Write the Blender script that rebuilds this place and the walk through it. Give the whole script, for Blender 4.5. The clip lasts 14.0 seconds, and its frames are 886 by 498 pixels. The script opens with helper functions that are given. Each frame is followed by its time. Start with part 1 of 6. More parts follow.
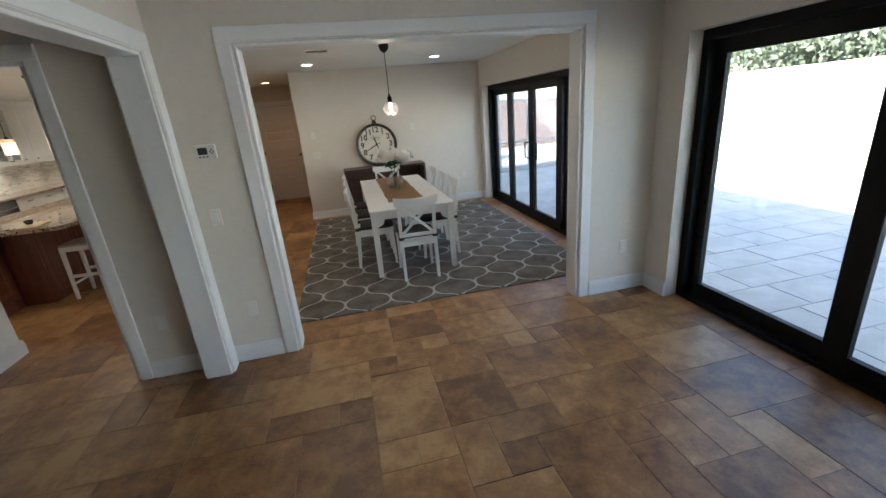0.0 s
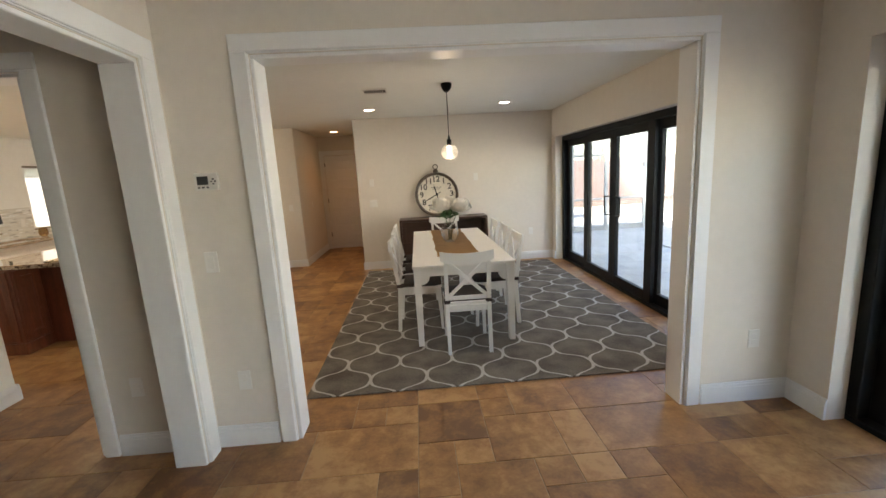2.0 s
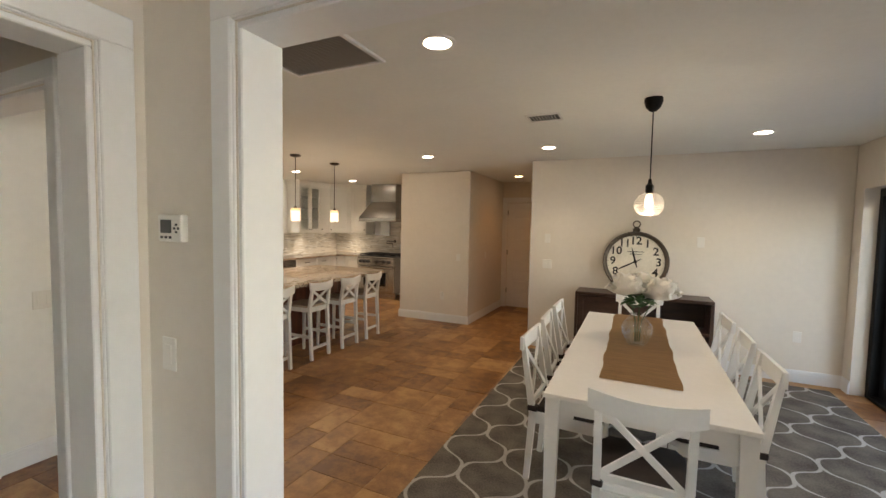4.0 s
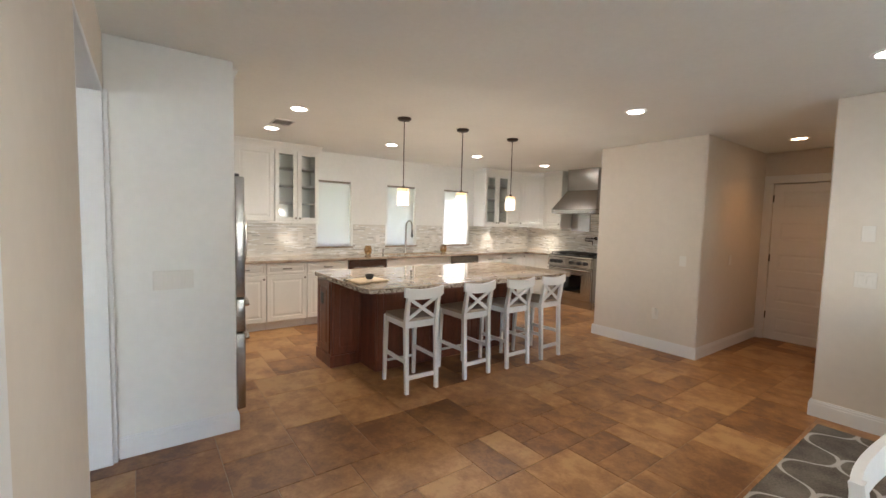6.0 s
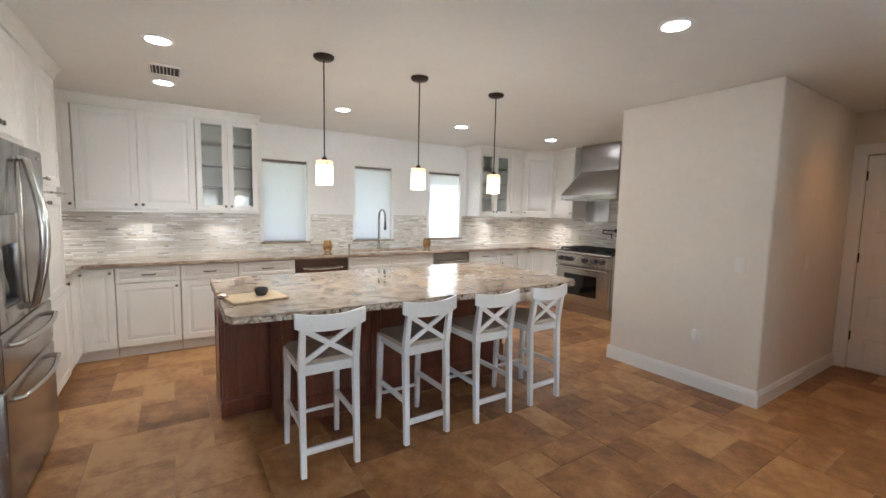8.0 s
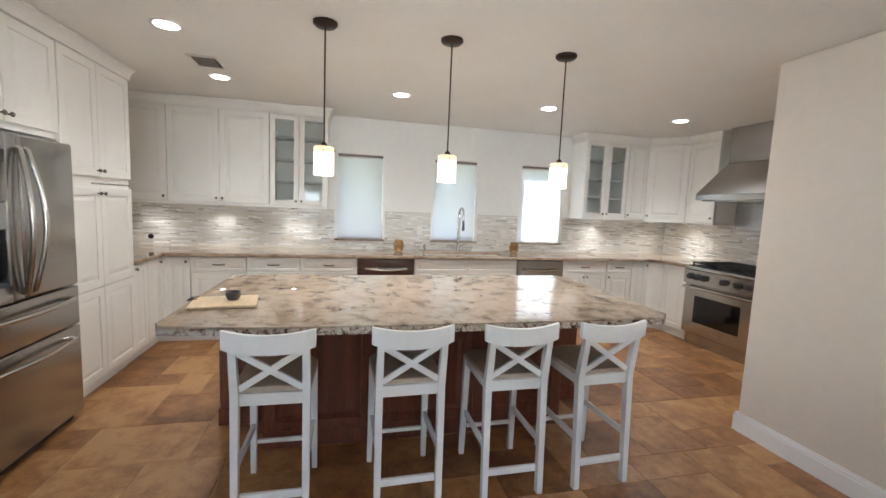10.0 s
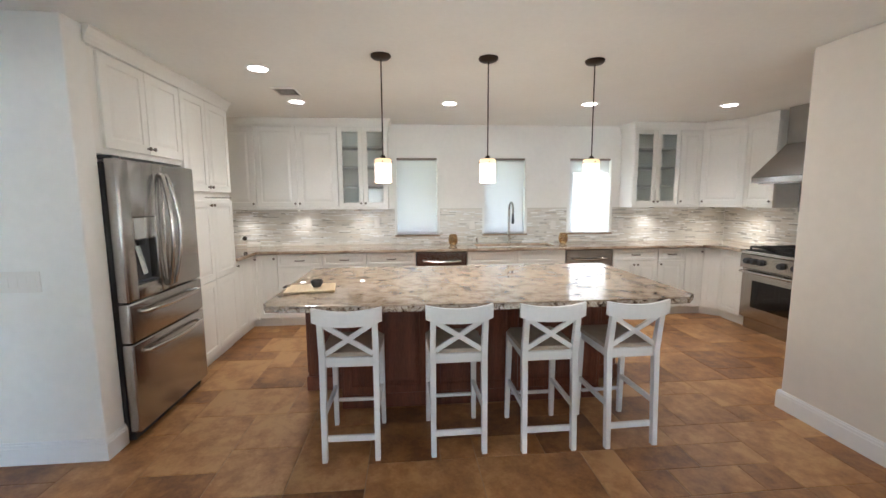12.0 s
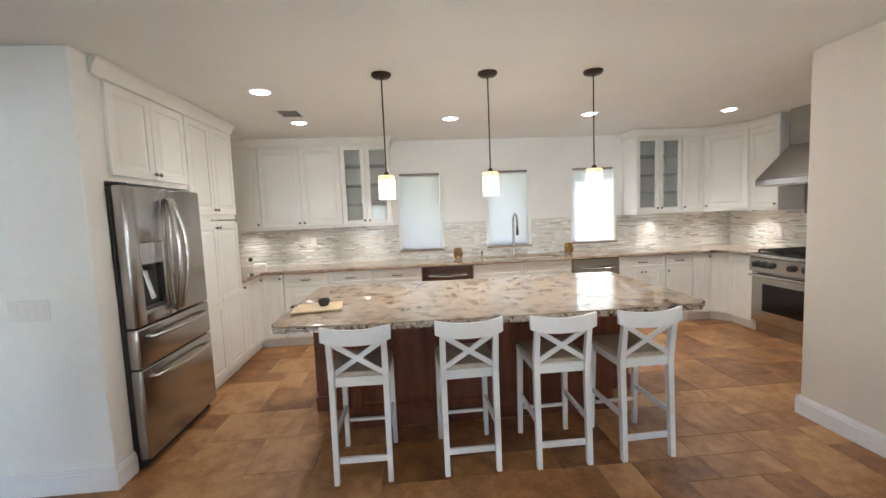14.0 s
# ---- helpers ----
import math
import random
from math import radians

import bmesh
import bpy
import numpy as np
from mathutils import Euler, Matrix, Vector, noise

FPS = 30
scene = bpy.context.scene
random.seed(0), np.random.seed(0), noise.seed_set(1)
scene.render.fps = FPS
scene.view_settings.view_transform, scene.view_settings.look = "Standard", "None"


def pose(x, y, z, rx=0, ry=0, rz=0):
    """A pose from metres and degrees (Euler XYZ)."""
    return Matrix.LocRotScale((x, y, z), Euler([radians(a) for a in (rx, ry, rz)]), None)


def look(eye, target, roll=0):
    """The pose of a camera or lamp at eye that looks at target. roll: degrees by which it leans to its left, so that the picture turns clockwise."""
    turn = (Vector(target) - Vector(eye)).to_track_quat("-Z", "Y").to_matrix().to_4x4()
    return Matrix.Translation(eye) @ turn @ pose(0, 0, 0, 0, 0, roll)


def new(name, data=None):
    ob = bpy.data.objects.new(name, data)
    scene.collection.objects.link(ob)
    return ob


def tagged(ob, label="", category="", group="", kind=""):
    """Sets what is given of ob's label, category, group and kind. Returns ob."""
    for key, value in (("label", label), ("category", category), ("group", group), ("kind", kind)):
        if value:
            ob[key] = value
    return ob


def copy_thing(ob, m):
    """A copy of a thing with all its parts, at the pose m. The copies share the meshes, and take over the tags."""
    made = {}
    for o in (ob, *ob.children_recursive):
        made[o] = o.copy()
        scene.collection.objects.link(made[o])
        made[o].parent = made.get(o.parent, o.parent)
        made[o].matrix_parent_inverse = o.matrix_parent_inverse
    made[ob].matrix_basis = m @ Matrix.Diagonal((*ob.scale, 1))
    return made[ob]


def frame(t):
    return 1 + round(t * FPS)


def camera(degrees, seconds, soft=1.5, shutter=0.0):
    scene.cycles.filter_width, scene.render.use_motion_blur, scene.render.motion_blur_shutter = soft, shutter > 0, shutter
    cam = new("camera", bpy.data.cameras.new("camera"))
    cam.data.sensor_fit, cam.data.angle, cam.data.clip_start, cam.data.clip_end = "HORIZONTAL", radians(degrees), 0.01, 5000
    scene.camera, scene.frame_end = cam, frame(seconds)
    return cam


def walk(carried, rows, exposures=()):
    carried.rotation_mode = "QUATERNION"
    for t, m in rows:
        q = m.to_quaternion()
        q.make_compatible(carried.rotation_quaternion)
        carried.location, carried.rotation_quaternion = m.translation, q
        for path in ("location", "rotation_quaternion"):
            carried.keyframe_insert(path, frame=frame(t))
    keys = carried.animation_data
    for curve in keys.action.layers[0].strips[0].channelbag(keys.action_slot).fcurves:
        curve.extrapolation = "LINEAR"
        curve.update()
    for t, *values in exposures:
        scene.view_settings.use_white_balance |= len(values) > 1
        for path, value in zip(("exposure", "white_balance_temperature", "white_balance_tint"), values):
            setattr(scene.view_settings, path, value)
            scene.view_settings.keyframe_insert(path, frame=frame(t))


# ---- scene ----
cam = camera(94.3, 14.0)
PATH = [
    (0, (0.393, 0.122, 1.687), (0.777, 1.976, 1.043), -5.0),
    (0.5, (0.338, 0.191, 1.72), (0.65, 2.092, 1.184), -3.0),
    (1, (0.366, 0.289, 1.68), (0.686, 2.191, 1.151), -3.4),
    (1.5, (0.513, 0.509, 1.552), (0.708, 2.435, 1.049), -3.0),
    (2, (0.617, 0.846, 1.522), (0.721, 2.811, 1.161), -3.3),
    (2.5, (0.729, 1.202, 1.555), (0.797, 3.195, 1.407), -2.8),
    (3, (0.861, 1.57, 1.566), (0.657, 3.556, 1.436), -0.0),
    (3.5, (0.89, 1.919, 1.563), (0.438, 3.863, 1.439), 1.7),
    (4, (0.909, 2.255, 1.577), (0.066, 4.064, 1.462), 1.1),
    (4.2, (0.923, 2.383, 1.569), (-0.081, 4.109, 1.45), 1.2),
    (6.3, (0.301, 3.654, 1.449), (-1.325, 4.811, 1.309), 1.3),
    (6.5, (0.183, 3.787, 1.458), (-1.445, 4.94, 1.312), 1.2),
    (7, (0.0, 4.044, 1.434), (-1.623, 5.196, 1.238), 0.7),
    (7.2, (-0.055, 4.167, 1.434), (-1.679, 5.317, 1.235), 0.7),
    (9.3, (-0.508, 5.384, 1.447), (-2.345, 6.159, 1.283), 1.7),
    (9.5, (-0.535, 5.473, 1.432), (-2.4, 6.174, 1.261), 1.7),
    (10, (-0.565, 5.657, 1.45), (-2.5, 6.121, 1.244), 2.4),
    (10.5, (-0.387, 5.789, 1.466), (-2.362, 6.009, 1.243), -0.5),
    (11, (-0.233, 5.809, 1.485), (-2.218, 5.892, 1.255), -0.6),
    (11.5, (-0.168, 5.719, 1.475), (-2.149, 5.848, 1.239), -0.5),
    (12, (-0.16, 5.688, 1.483), (-2.138, 5.86, 1.243), -0.3),
    (12.5, (-0.156, 5.692, 1.475), (-2.131, 5.897, 1.234), 0.0),
    (13, (-0.14, 5.686, 1.466), (-2.117, 5.903, 1.256), 0.3),
    (13.5, (-0.164, 5.697, 1.486), (-2.144, 5.913, 1.299), -2.1),
    (14, (-0.17, 5.676, 1.485), (-2.156, 5.83, 1.313), -2.4),
]
walk(cam, [(t, look(eye, target, roll)) for t, eye, target, roll in PATH],
     [(0, 2.6, 6150, 6), (0.5, 2.88, 7450, 9), (1.5, 2.92, 7250, 10), (2.5, 3.11, 7250, 10), (3.0, 3.16, 7000, 9.5), (3.5, 2.94, 7350, 10), (4.0, 2.94, 7350, 11), (6.5, 3.35, 5800, 9), (9.5, 3.34, 5450, 8), (14.0, 3.40, 5600, 8)])

# ---------- world, sun, exposure ----------
world = bpy.data.worlds.new("sky")
scene.world = world
world.use_nodes = True
wn, wl = world.node_tree.nodes, world.node_tree.links
sky = wn.new("ShaderNodeTexSky")
sky.sky_type, sky.sun_disc = "NISHITA", False
SUN_EL, SUN_AZ = 45.0, 255.0   # degrees; azimuth clockwise from +y
sky.sun_elevation, sky.sun_rotation = radians(SUN_EL), radians(SUN_AZ)
wn["Background"].inputs["Strength"].default_value = 0.15
wl.new(sky.outputs["Color"], wn["Background"].inputs["Color"])
sun = new("sun", bpy.data.lights.new("sun", "SUN"))
sun.data.energy, sun.data.angle, sun.data.color = 5.0, radians(0.5), (1.0, 0.95, 0.87)
_a, _e = radians(SUN_AZ), radians(SUN_EL)
sun.matrix_world = look((0, 0, 20), (-math.sin(_a) * math.cos(_e), -math.cos(_a) * math.cos(_e), 20 - math.sin(_e)))


# ---------- materials ----------
def material(name, color, rough=0.5, metal=0.0, spec=0.5, grain=0.0, scale=8.0, bump=0.0, bump_scale=200.0, coat=0.0, stretch=(1, 1, 1), island=0.0, objvar=0.0):
    """A principled material: base colour varied at two scales by noise, fine bump, optional variation by piece."""
    m = bpy.data.materials.new(name)
    m.use_nodes = True
    n, l = m.node_tree.nodes, m.node_tree.links
    p = n["Principled BSDF"]
    p.inputs["Base Color"].default_value = (*color, 1)
    p.inputs["Roughness"].default_value, p.inputs["Metallic"].default_value = rough, metal
    p.inputs["Specular IOR Level"].default_value = spec
    p.inputs["Coat Weight"].default_value = coat
    tc = n.new("ShaderNodeTexCoord")
    mp = n.new("ShaderNodeMapping")
    mp.inputs["Scale"].default_value = stretch
    l.new(tc.outputs["Object"], mp.inputs["Vector"])
    out = None
    if grain:
        a, b = n.new("ShaderNodeTexNoise"), n.new("ShaderNodeTexNoise")
        a.inputs["Scale"].default_value, b.inputs["Scale"].default_value = scale, scale * 9
        a.inputs["Detail"].default_value = b.inputs["Detail"].default_value = 5
        l.new(mp.outputs[0], a.inputs["Vector"]), l.new(mp.outputs[0], b.inputs["Vector"])
        add = n.new("ShaderNodeMath")
        add.operation = "ADD"
        l.new(a.outputs["Fac"], add.inputs[0]), l.new(b.outputs["Fac"], add.inputs[1])
        r = n.new("ShaderNodeMapRange")
        r.inputs["From Min"].default_value, r.inputs["From Max"].default_value = 0.65, 1.35
        r.inputs["To Min"].default_value, r.inputs["To Max"].default_value = 1 - grain, 1 + grain
        l.new(add.outputs[0], r.inputs["Value"])
        out = r.outputs["Result"]
    if island or objvar:
        src = n.new("ShaderNodeNewGeometry").outputs["Random Per Island"] if island else n.new("ShaderNodeObjectInfo").outputs["Random"]
        v = island or objvar
        r2 = n.new("ShaderNodeMapRange")
        r2.inputs["To Min"].default_value, r2.inputs["To Max"].default_value = 1 - v, 1 + v
        l.new(src, r2.inputs["Value"])
        if out:
            mul = n.new("ShaderNodeMath")
            mul.operation = "MULTIPLY"
            l.new(out, mul.inputs[0]), l.new(r2.outputs["Result"], mul.inputs[1])
            out = mul.outputs[0]
        else:
            out = r2.outputs["Result"]
    if out:
        hs = n.new("ShaderNodeHueSaturation")
        hs.inputs["Color"].default_value = (*color, 1)
        l.new(out, hs.inputs["Value"])
        l.new(hs.outputs["Color"], p.inputs["Base Color"])
    if bump:
        nz, bp = n.new("ShaderNodeTexNoise"), n.new("ShaderNodeBump")
        nz.inputs["Scale"].default_value = bump_scale
        nz.inputs["Detail"].default_value = 4
        bp.inputs["Strength"].default_value, bp.inputs["Distance"].default_value = bump, 0.002
        l.new(mp.outputs[0], nz.inputs["Vector"])
        l.new(nz.outputs["Fac"], bp.inputs["Height"]), l.new(bp.outputs["Normal"], p.inputs["Normal"])
    return m


def ramp_node(n, stops):
    r = n.new("ShaderNodeValToRGB")
    e = r.color_ramp.elements
    for i, (pos, col) in enumerate(stops):
        el = e[i] if i < 2 else e.new(pos)
        el.position, el.color = pos, (*col, 1)
    return r


def stone(name, stops, scale, rough, vein=0.0, objvar=0.0, bump=0.15, speck=None, fine=0.22, spec=0.5, fscale=12.0, detail=8, coarse=0.62):
    """Clouded natural stone: a colour ramp over warped noise, a second scale of mottling, pores."""
    m = bpy.data.materials.new(name)
    m.use_nodes = True
    n, l = m.node_tree.nodes, m.node_tree.links
    p = n["Principled BSDF"]
    p.inputs["Specular IOR Level"].default_value = spec
    tc, geo = n.new("ShaderNodeTexCoord"), n.new("ShaderNodeNewGeometry")
    base = n.new("ShaderNodeVectorMath")
    base.operation = "ADD"
    l.new(geo.outputs["Position"], base.inputs[0])
    if objvar:
        oi = n.new("ShaderNodeObjectInfo")
        isl = geo.outputs["Random Per Island"]
        s = n.new("ShaderNodeMath")
        s.operation = "ADD"
        l.new(oi.outputs["Random"], s.inputs[0]), l.new(isl, s.inputs[1])
        k = n.new("ShaderNodeMath")
        k.operation = "MULTIPLY"
        k.inputs[1].default_value = 37.0
        l.new(s.outputs[0], k.inputs[0])
        l.new(k.outputs[0], base.inputs[1])
        rnd = n.new("ShaderNodeMath")
        rnd.operation = "FRACT"
        l.new(s.outputs[0], rnd.inputs[0])
    a, b = n.new("ShaderNodeTexNoise"), n.new("ShaderNodeTexNoise")
    a.inputs["Scale"].default_value, a.inputs["Detail"].default_value, a.inputs["Distortion"].default_value = scale, detail, 0.6 + vein
    a.inputs["Roughness"].default_value = coarse
    b.inputs["Scale"].default_value, b.inputs["Detail"].default_value = scale * fscale, 6
    l.new(base.outputs[0], a.inputs["Vector"]), l.new(base.outputs[0], b.inputs["Vector"])
    mix = n.new("ShaderNodeMath")
    mix.operation = "MULTIPLY_ADD"
    mix.inputs[1].default_value = fine
    l.new(b.outputs["Fac"], mix.inputs[0]), l.new(a.outputs["Fac"], mix.inputs[2])
    fac = mix.outputs[0]
    if objvar:
        mm = n.new("ShaderNodeMath")
        mm.operation = "MULTIPLY_ADD"
        mm.inputs[1].default_value = objvar
        l.new(rnd.outputs[0], mm.inputs[0]), l.new(fac, mm.inputs[2])
        fac = mm.outputs[0]
    r = ramp_node(n, stops)
    l.new(fac, r.inputs["Fac"])
    col = r.outputs["Color"]
    if speck:
        v = n.new("ShaderNodeTexNoise")
        v.inputs["Scale"].default_value, v.inputs["Detail"].default_value, v.inputs["Distortion"].default_value = speck[0], 5, 1.5
        l.new(base.outputs[0], v.inputs["Vector"])
        sr = ramp_node(n, [(speck[1], (0, 0, 0)), (speck[1] + 0.06, (1, 1, 1))])
        l.new(v.outputs["Fac"], sr.inputs["Fac"])
        mx = n.new("ShaderNodeMix")
        mx.data_type = "RGBA"
        mx.inputs["B"].default_value = (*speck[2], 1)
        l.new(sr.outputs["Color"], mx.inputs["Factor"]), l.new(col, mx.inputs["A"])
        col = mx.outputs["Result"]
    l.new(col, p.inputs["Base Color"])
    rr = n.new("ShaderNodeMapRange")
    rr.inputs["From Min"].default_value, rr.inputs["From Max"].default_value = 0.3, 0.7
    rr.inputs["To Min"].default_value, rr.inputs["To Max"].default_value = rough * 0.75, rough * 1.3
    l.new(b.outputs["Fac"], rr.inputs["Value"]), l.new(rr.outputs["Result"], p.inputs["Roughness"])
    bp = n.new("ShaderNodeBump")
    bp.inputs["Strength"].default_value, bp.inputs["Distance"].default_value = bump, 0.002
    l.new(fac, bp.inputs["Height"]), l.new(bp.outputs["Normal"], p.inputs["Normal"])
    return m


def travertine(name):
    """Honed brown travertine: broad clouds, smaller mottling, a tone of its own for each tile."""
    m = bpy.data.materials.new(name)
    m.use_nodes = True
    n, l = m.node_tree.nodes, m.node_tree.links
    p = n["Principled BSDF"]
    p.inputs["Specular IOR Level"].default_value = 0.7
    geo, oi = n.new("ShaderNodeNewGeometry"), n.new("ShaderNodeObjectInfo")
    tot, tone, far = [n.new("ShaderNodeMath") for _ in range(3)]
    l.new(oi.outputs["Random"], tot.inputs[0]), l.new(geo.outputs["Random Per Island"], tot.inputs[1])
    tone.operation = "FRACT"
    l.new(tot.outputs[0], tone.inputs[0])
    far.operation, far.inputs[1].default_value = "MULTIPLY", 23.0
    l.new(tone.outputs[0], far.inputs[0])
    at = n.new("ShaderNodeVectorMath")
    l.new(geo.outputs["Position"], at.inputs[0]), l.new(far.outputs[0], at.inputs[1])
    layers = []
    for scale, detail, rough, warp in ((2.6, 4, 0.5, 0.3), (9.0, 8, 0.68, 0.2), (60.0, 3, 0.5, 0.0)):
        x = n.new("ShaderNodeTexNoise")
        x.inputs["Scale"].default_value, x.inputs["Detail"].default_value = scale, detail
        x.inputs["Roughness"].default_value, x.inputs["Distortion"].default_value = rough, warp
        l.new(at.outputs[0], x.inputs["Vector"])
        layers.append(x.outputs["Fac"])
    fac = tone.outputs[0]
    for k, (src, w) in enumerate(((layers[0], 0.45), (layers[1], 0.58), (layers[2], 0.10))):
        y = n.new("ShaderNodeMath")
        y.operation, y.inputs[1].default_value = "MULTIPLY_ADD", w
        l.new(src, y.inputs[0])
        if k == 0:
            z = n.new("ShaderNodeMath")
            z.operation, z.inputs[1].default_value = "MULTIPLY", 0.22
            l.new(fac, z.inputs[0])
            fac = z.outputs[0]
        l.new(fac, y.inputs[2])
        fac = y.outputs[0]
    r = ramp_node(n, [(0.52, (0.160, 0.062, 0.019)), (0.61, (0.266, 0.117, 0.037)), (0.70, (0.365, 0.174, 0.058)), (0.81, (0.50, 0.280, 0.112))])
    l.new(fac, r.inputs["Fac"]), l.new(r.outputs["Color"], p.inputs["Base Color"])
    rr = n.new("ShaderNodeMapRange")
    rr.inputs["To Min"].default_value, rr.inputs["To Max"].default_value = 0.32, 0.52
    l.new(layers[1], rr.inputs["Value"]), l.new(rr.outputs["Result"], p.inputs["Roughness"])
    bp = n.new("ShaderNodeBump")
    bp.inputs["Strength"].default_value, bp.inputs["Distance"].default_value = 0.06, 0.001
    l.new(layers[2], bp.inputs["Height"]), l.new(bp.outputs["Normal"], p.inputs["Normal"])
    return m


def glowing(name, color, strength):
    m = bpy.data.materials.new(name)
    m.use_nodes = True
    p = m.node_tree.nodes["Principled BSDF"]
    p.inputs["Base Color"].default_value = (*[min(1, c) for c in color], 1)
    p.inputs["Emission Color"].default_value, p.inputs["Emission Strength"].default_value = (*color, 1), strength
    p.inputs["Roughness"].default_value = 0.4
    return m


def glass(name, tint=(1, 1, 1), rough=0.02, ior=1.5, haze=0.0):
    """Thin clear glass: sees straight through, with real gloss at grazing angles."""
    m = bpy.data.materials.new(name)
    m.use_nodes = True
    n, l = m.node_tree.nodes, m.node_tree.links
    n.remove(n["Principled BSDF"])
    tr, gl, lw, mx = n.new("ShaderNodeBsdfTransparent"), n.new("ShaderNodeBsdfGlossy"), n.new("ShaderNodeLayerWeight"), n.new("ShaderNodeMixShader")
    tr.inputs["Color"].default_value = (*tint, 1)
    gl.inputs["Roughness"].default_value, lw.inputs["Blend"].default_value = rough, 0.5
    pw, sc = n.new("ShaderNodeMath"), n.new("ShaderNodeMath")
    pw.operation, pw.inputs[1].default_value = "POWER", 4.5
    sc.operation, sc.inputs[1].default_value, sc.inputs[2].default_value = "MULTIPLY_ADD", 0.75, 0.035 * (ior - 0.5)
    l.new(lw.outputs["Facing"], pw.inputs[0]), l.new(pw.outputs[0], sc.inputs[0]), l.new(sc.outputs[0], mx.inputs["Fac"])
    l.new(tr.outputs[0], mx.inputs[1]), l.new(gl.outputs[0], mx.inputs[2])
    l.new(mx.outputs[0], n["Material Output"].inputs["Surface"])
    return m


def ribbed_glass(name):
    """Pressed glass: part clear, part milky."""
    m = bpy.data.materials.new(name)
    m.use_nodes = True
    n, l = m.node_tree.nodes, m.node_tree.links
    n.remove(n["Principled BSDF"])
    tr, tl, gl, m1, m2 = n.new("ShaderNodeBsdfTransparent"), n.new("ShaderNodeBsdfTranslucent"), n.new("ShaderNodeBsdfGlossy"), n.new("ShaderNodeMixShader"), n.new("ShaderNodeMixShader")
    tl.inputs["Color"].default_value = (0.9, 0.87, 0.82, 1)
    gl.inputs["Roughness"].default_value = 0.08
    m1.inputs["Fac"].default_value, m2.inputs["Fac"].default_value = 0.022, 0.26
    l.new(tr.outputs[0], m1.inputs[1]), l.new(tl.outputs[0], m1.inputs[2]), l.new(m1.outputs[0], m2.inputs[1]), l.new(gl.outputs[0], m2.inputs[2])
    l.new(m2.outputs[0], n["Material Output"].inputs["Surface"])
    return m


def shade_cloth(name, color, through_light):
    m = bpy.data.materials.new(name)
    m.use_nodes = True
    n, l = m.node_tree.nodes, m.node_tree.links
    n.remove(n["Principled BSDF"])
    d, t, mx = n.new("ShaderNodeBsdfDiffuse"), n.new("ShaderNodeBsdfTranslucent"), n.new("ShaderNodeMixShader")
    d.inputs["Color"].default_value = t.inputs["Color"].default_value = (*color, 1)
    mx.inputs["Fac"].default_value = through_light
    w, tc = n.new("ShaderNodeTexWave"), n.new("ShaderNodeTexCoord")
    w.bands_direction, w.inputs["Scale"].default_value, w.inputs["Distortion"].default_value = "Z", 120, 2
    bp = n.new("ShaderNodeBump")
    bp.inputs["Strength"].default_value, bp.inputs["Distance"].default_value = 0.2, 0.001
    l.new(tc.outputs["Object"], w.inputs["Vector"]), l.new(w.outputs["Fac"], bp.inputs["Height"])
    l.new(bp.outputs["Normal"], d.inputs["Normal"])
    l.new(d.outputs[0], mx.inputs[1]), l.new(t.outputs[0], mx.inputs[2])
    l.new(mx.outputs[0], n["Material Output"].inputs["Surface"])
    return m


WALL = material("cream wall paint", (0.755, 0.70, 0.628), 0.75, spec=0.25, grain=0.03, scale=2.0, bump=0.12, bump_scale=90)
CEIL_M = material("ceiling paint", (0.83, 0.835, 0.80), 0.85, spec=0.2, grain=0.025, scale=3.0, bump=0.5, bump_scale=45)
TRIM = material("white semigloss trim", (0.84, 0.845, 0.85), 0.35, grain=0.02, scale=3, bump=0.03, bump_scale=60)
CAB = material("white cabinet lacquer", (0.825, 0.812, 0.768), 0.33, grain=0.025, scale=4, bump=0.03, bump_scale=80)
CABIN = material("darker cabinet grey", (0.55, 0.54, 0.52), 0.5, grain=0.03)
CHERRY = material("dark cherry wood", (0.15, 0.045, 0.023), 0.32, grain=0.45, scale=3, bump=0.08, bump_scale=60, stretch=(6, 6, 0.7), coat=0.2)
WALNUT = material("dark walnut", (0.06, 0.030, 0.020), 0.38, grain=0.4, scale=3, bump=0.08, bump_scale=60, stretch=(0.7, 6, 6))
STEEL = material("brushed stainless steel", (0.40, 0.385, 0.37), 0.24, metal=1.0, grain=0.06, scale=2, bump=0.06, bump_scale=120, stretch=(0.3, 0.3, 14))
STEEL_H = material("brushed steel across", (0.48, 0.46, 0.43), 0.22, metal=1.0, grain=0.06, scale=2, bump=0.06, bump_scale=120, stretch=(14, 14, 0.3))
PULLM = material("dark pewter hardware", (0.20, 0.175, 0.15), 0.3, metal=1.0)
CHROME = material("satin nickel", (0.55, 0.53, 0.5), 0.2, metal=1.0)
BLACK = material("black powder coat", (0.005, 0.0055, 0.007), 0.5, spec=0.22, grain=0.15, scale=6)
DARKP = material("dark grey plastic", (0.035, 0.036, 0.04), 0.4, grain=0.1)
BRONZE = material("dark bronze", (0.045, 0.033, 0.026), 0.4, metal=0.7, grain=0.15)
IRON = material("cast iron", (0.012, 0.012, 0.012), 0.6, bump=0.2, bump_scale=150)
CHAIRW = material("white chair paint", (0.80, 0.79, 0.77), 0.4, grain=0.03, scale=6, bump=0.04, bump_scale=70)
TABLEW = material("white table lacquer", (0.80, 0.78, 0.75), 0.3, grain=0.03, scale=4, bump=0.03)
SEATP = material("greige woven seat", (0.47, 0.385, 0.30), 0.8, grain=0.12, scale=20, bump=0.3, bump_scale=300)
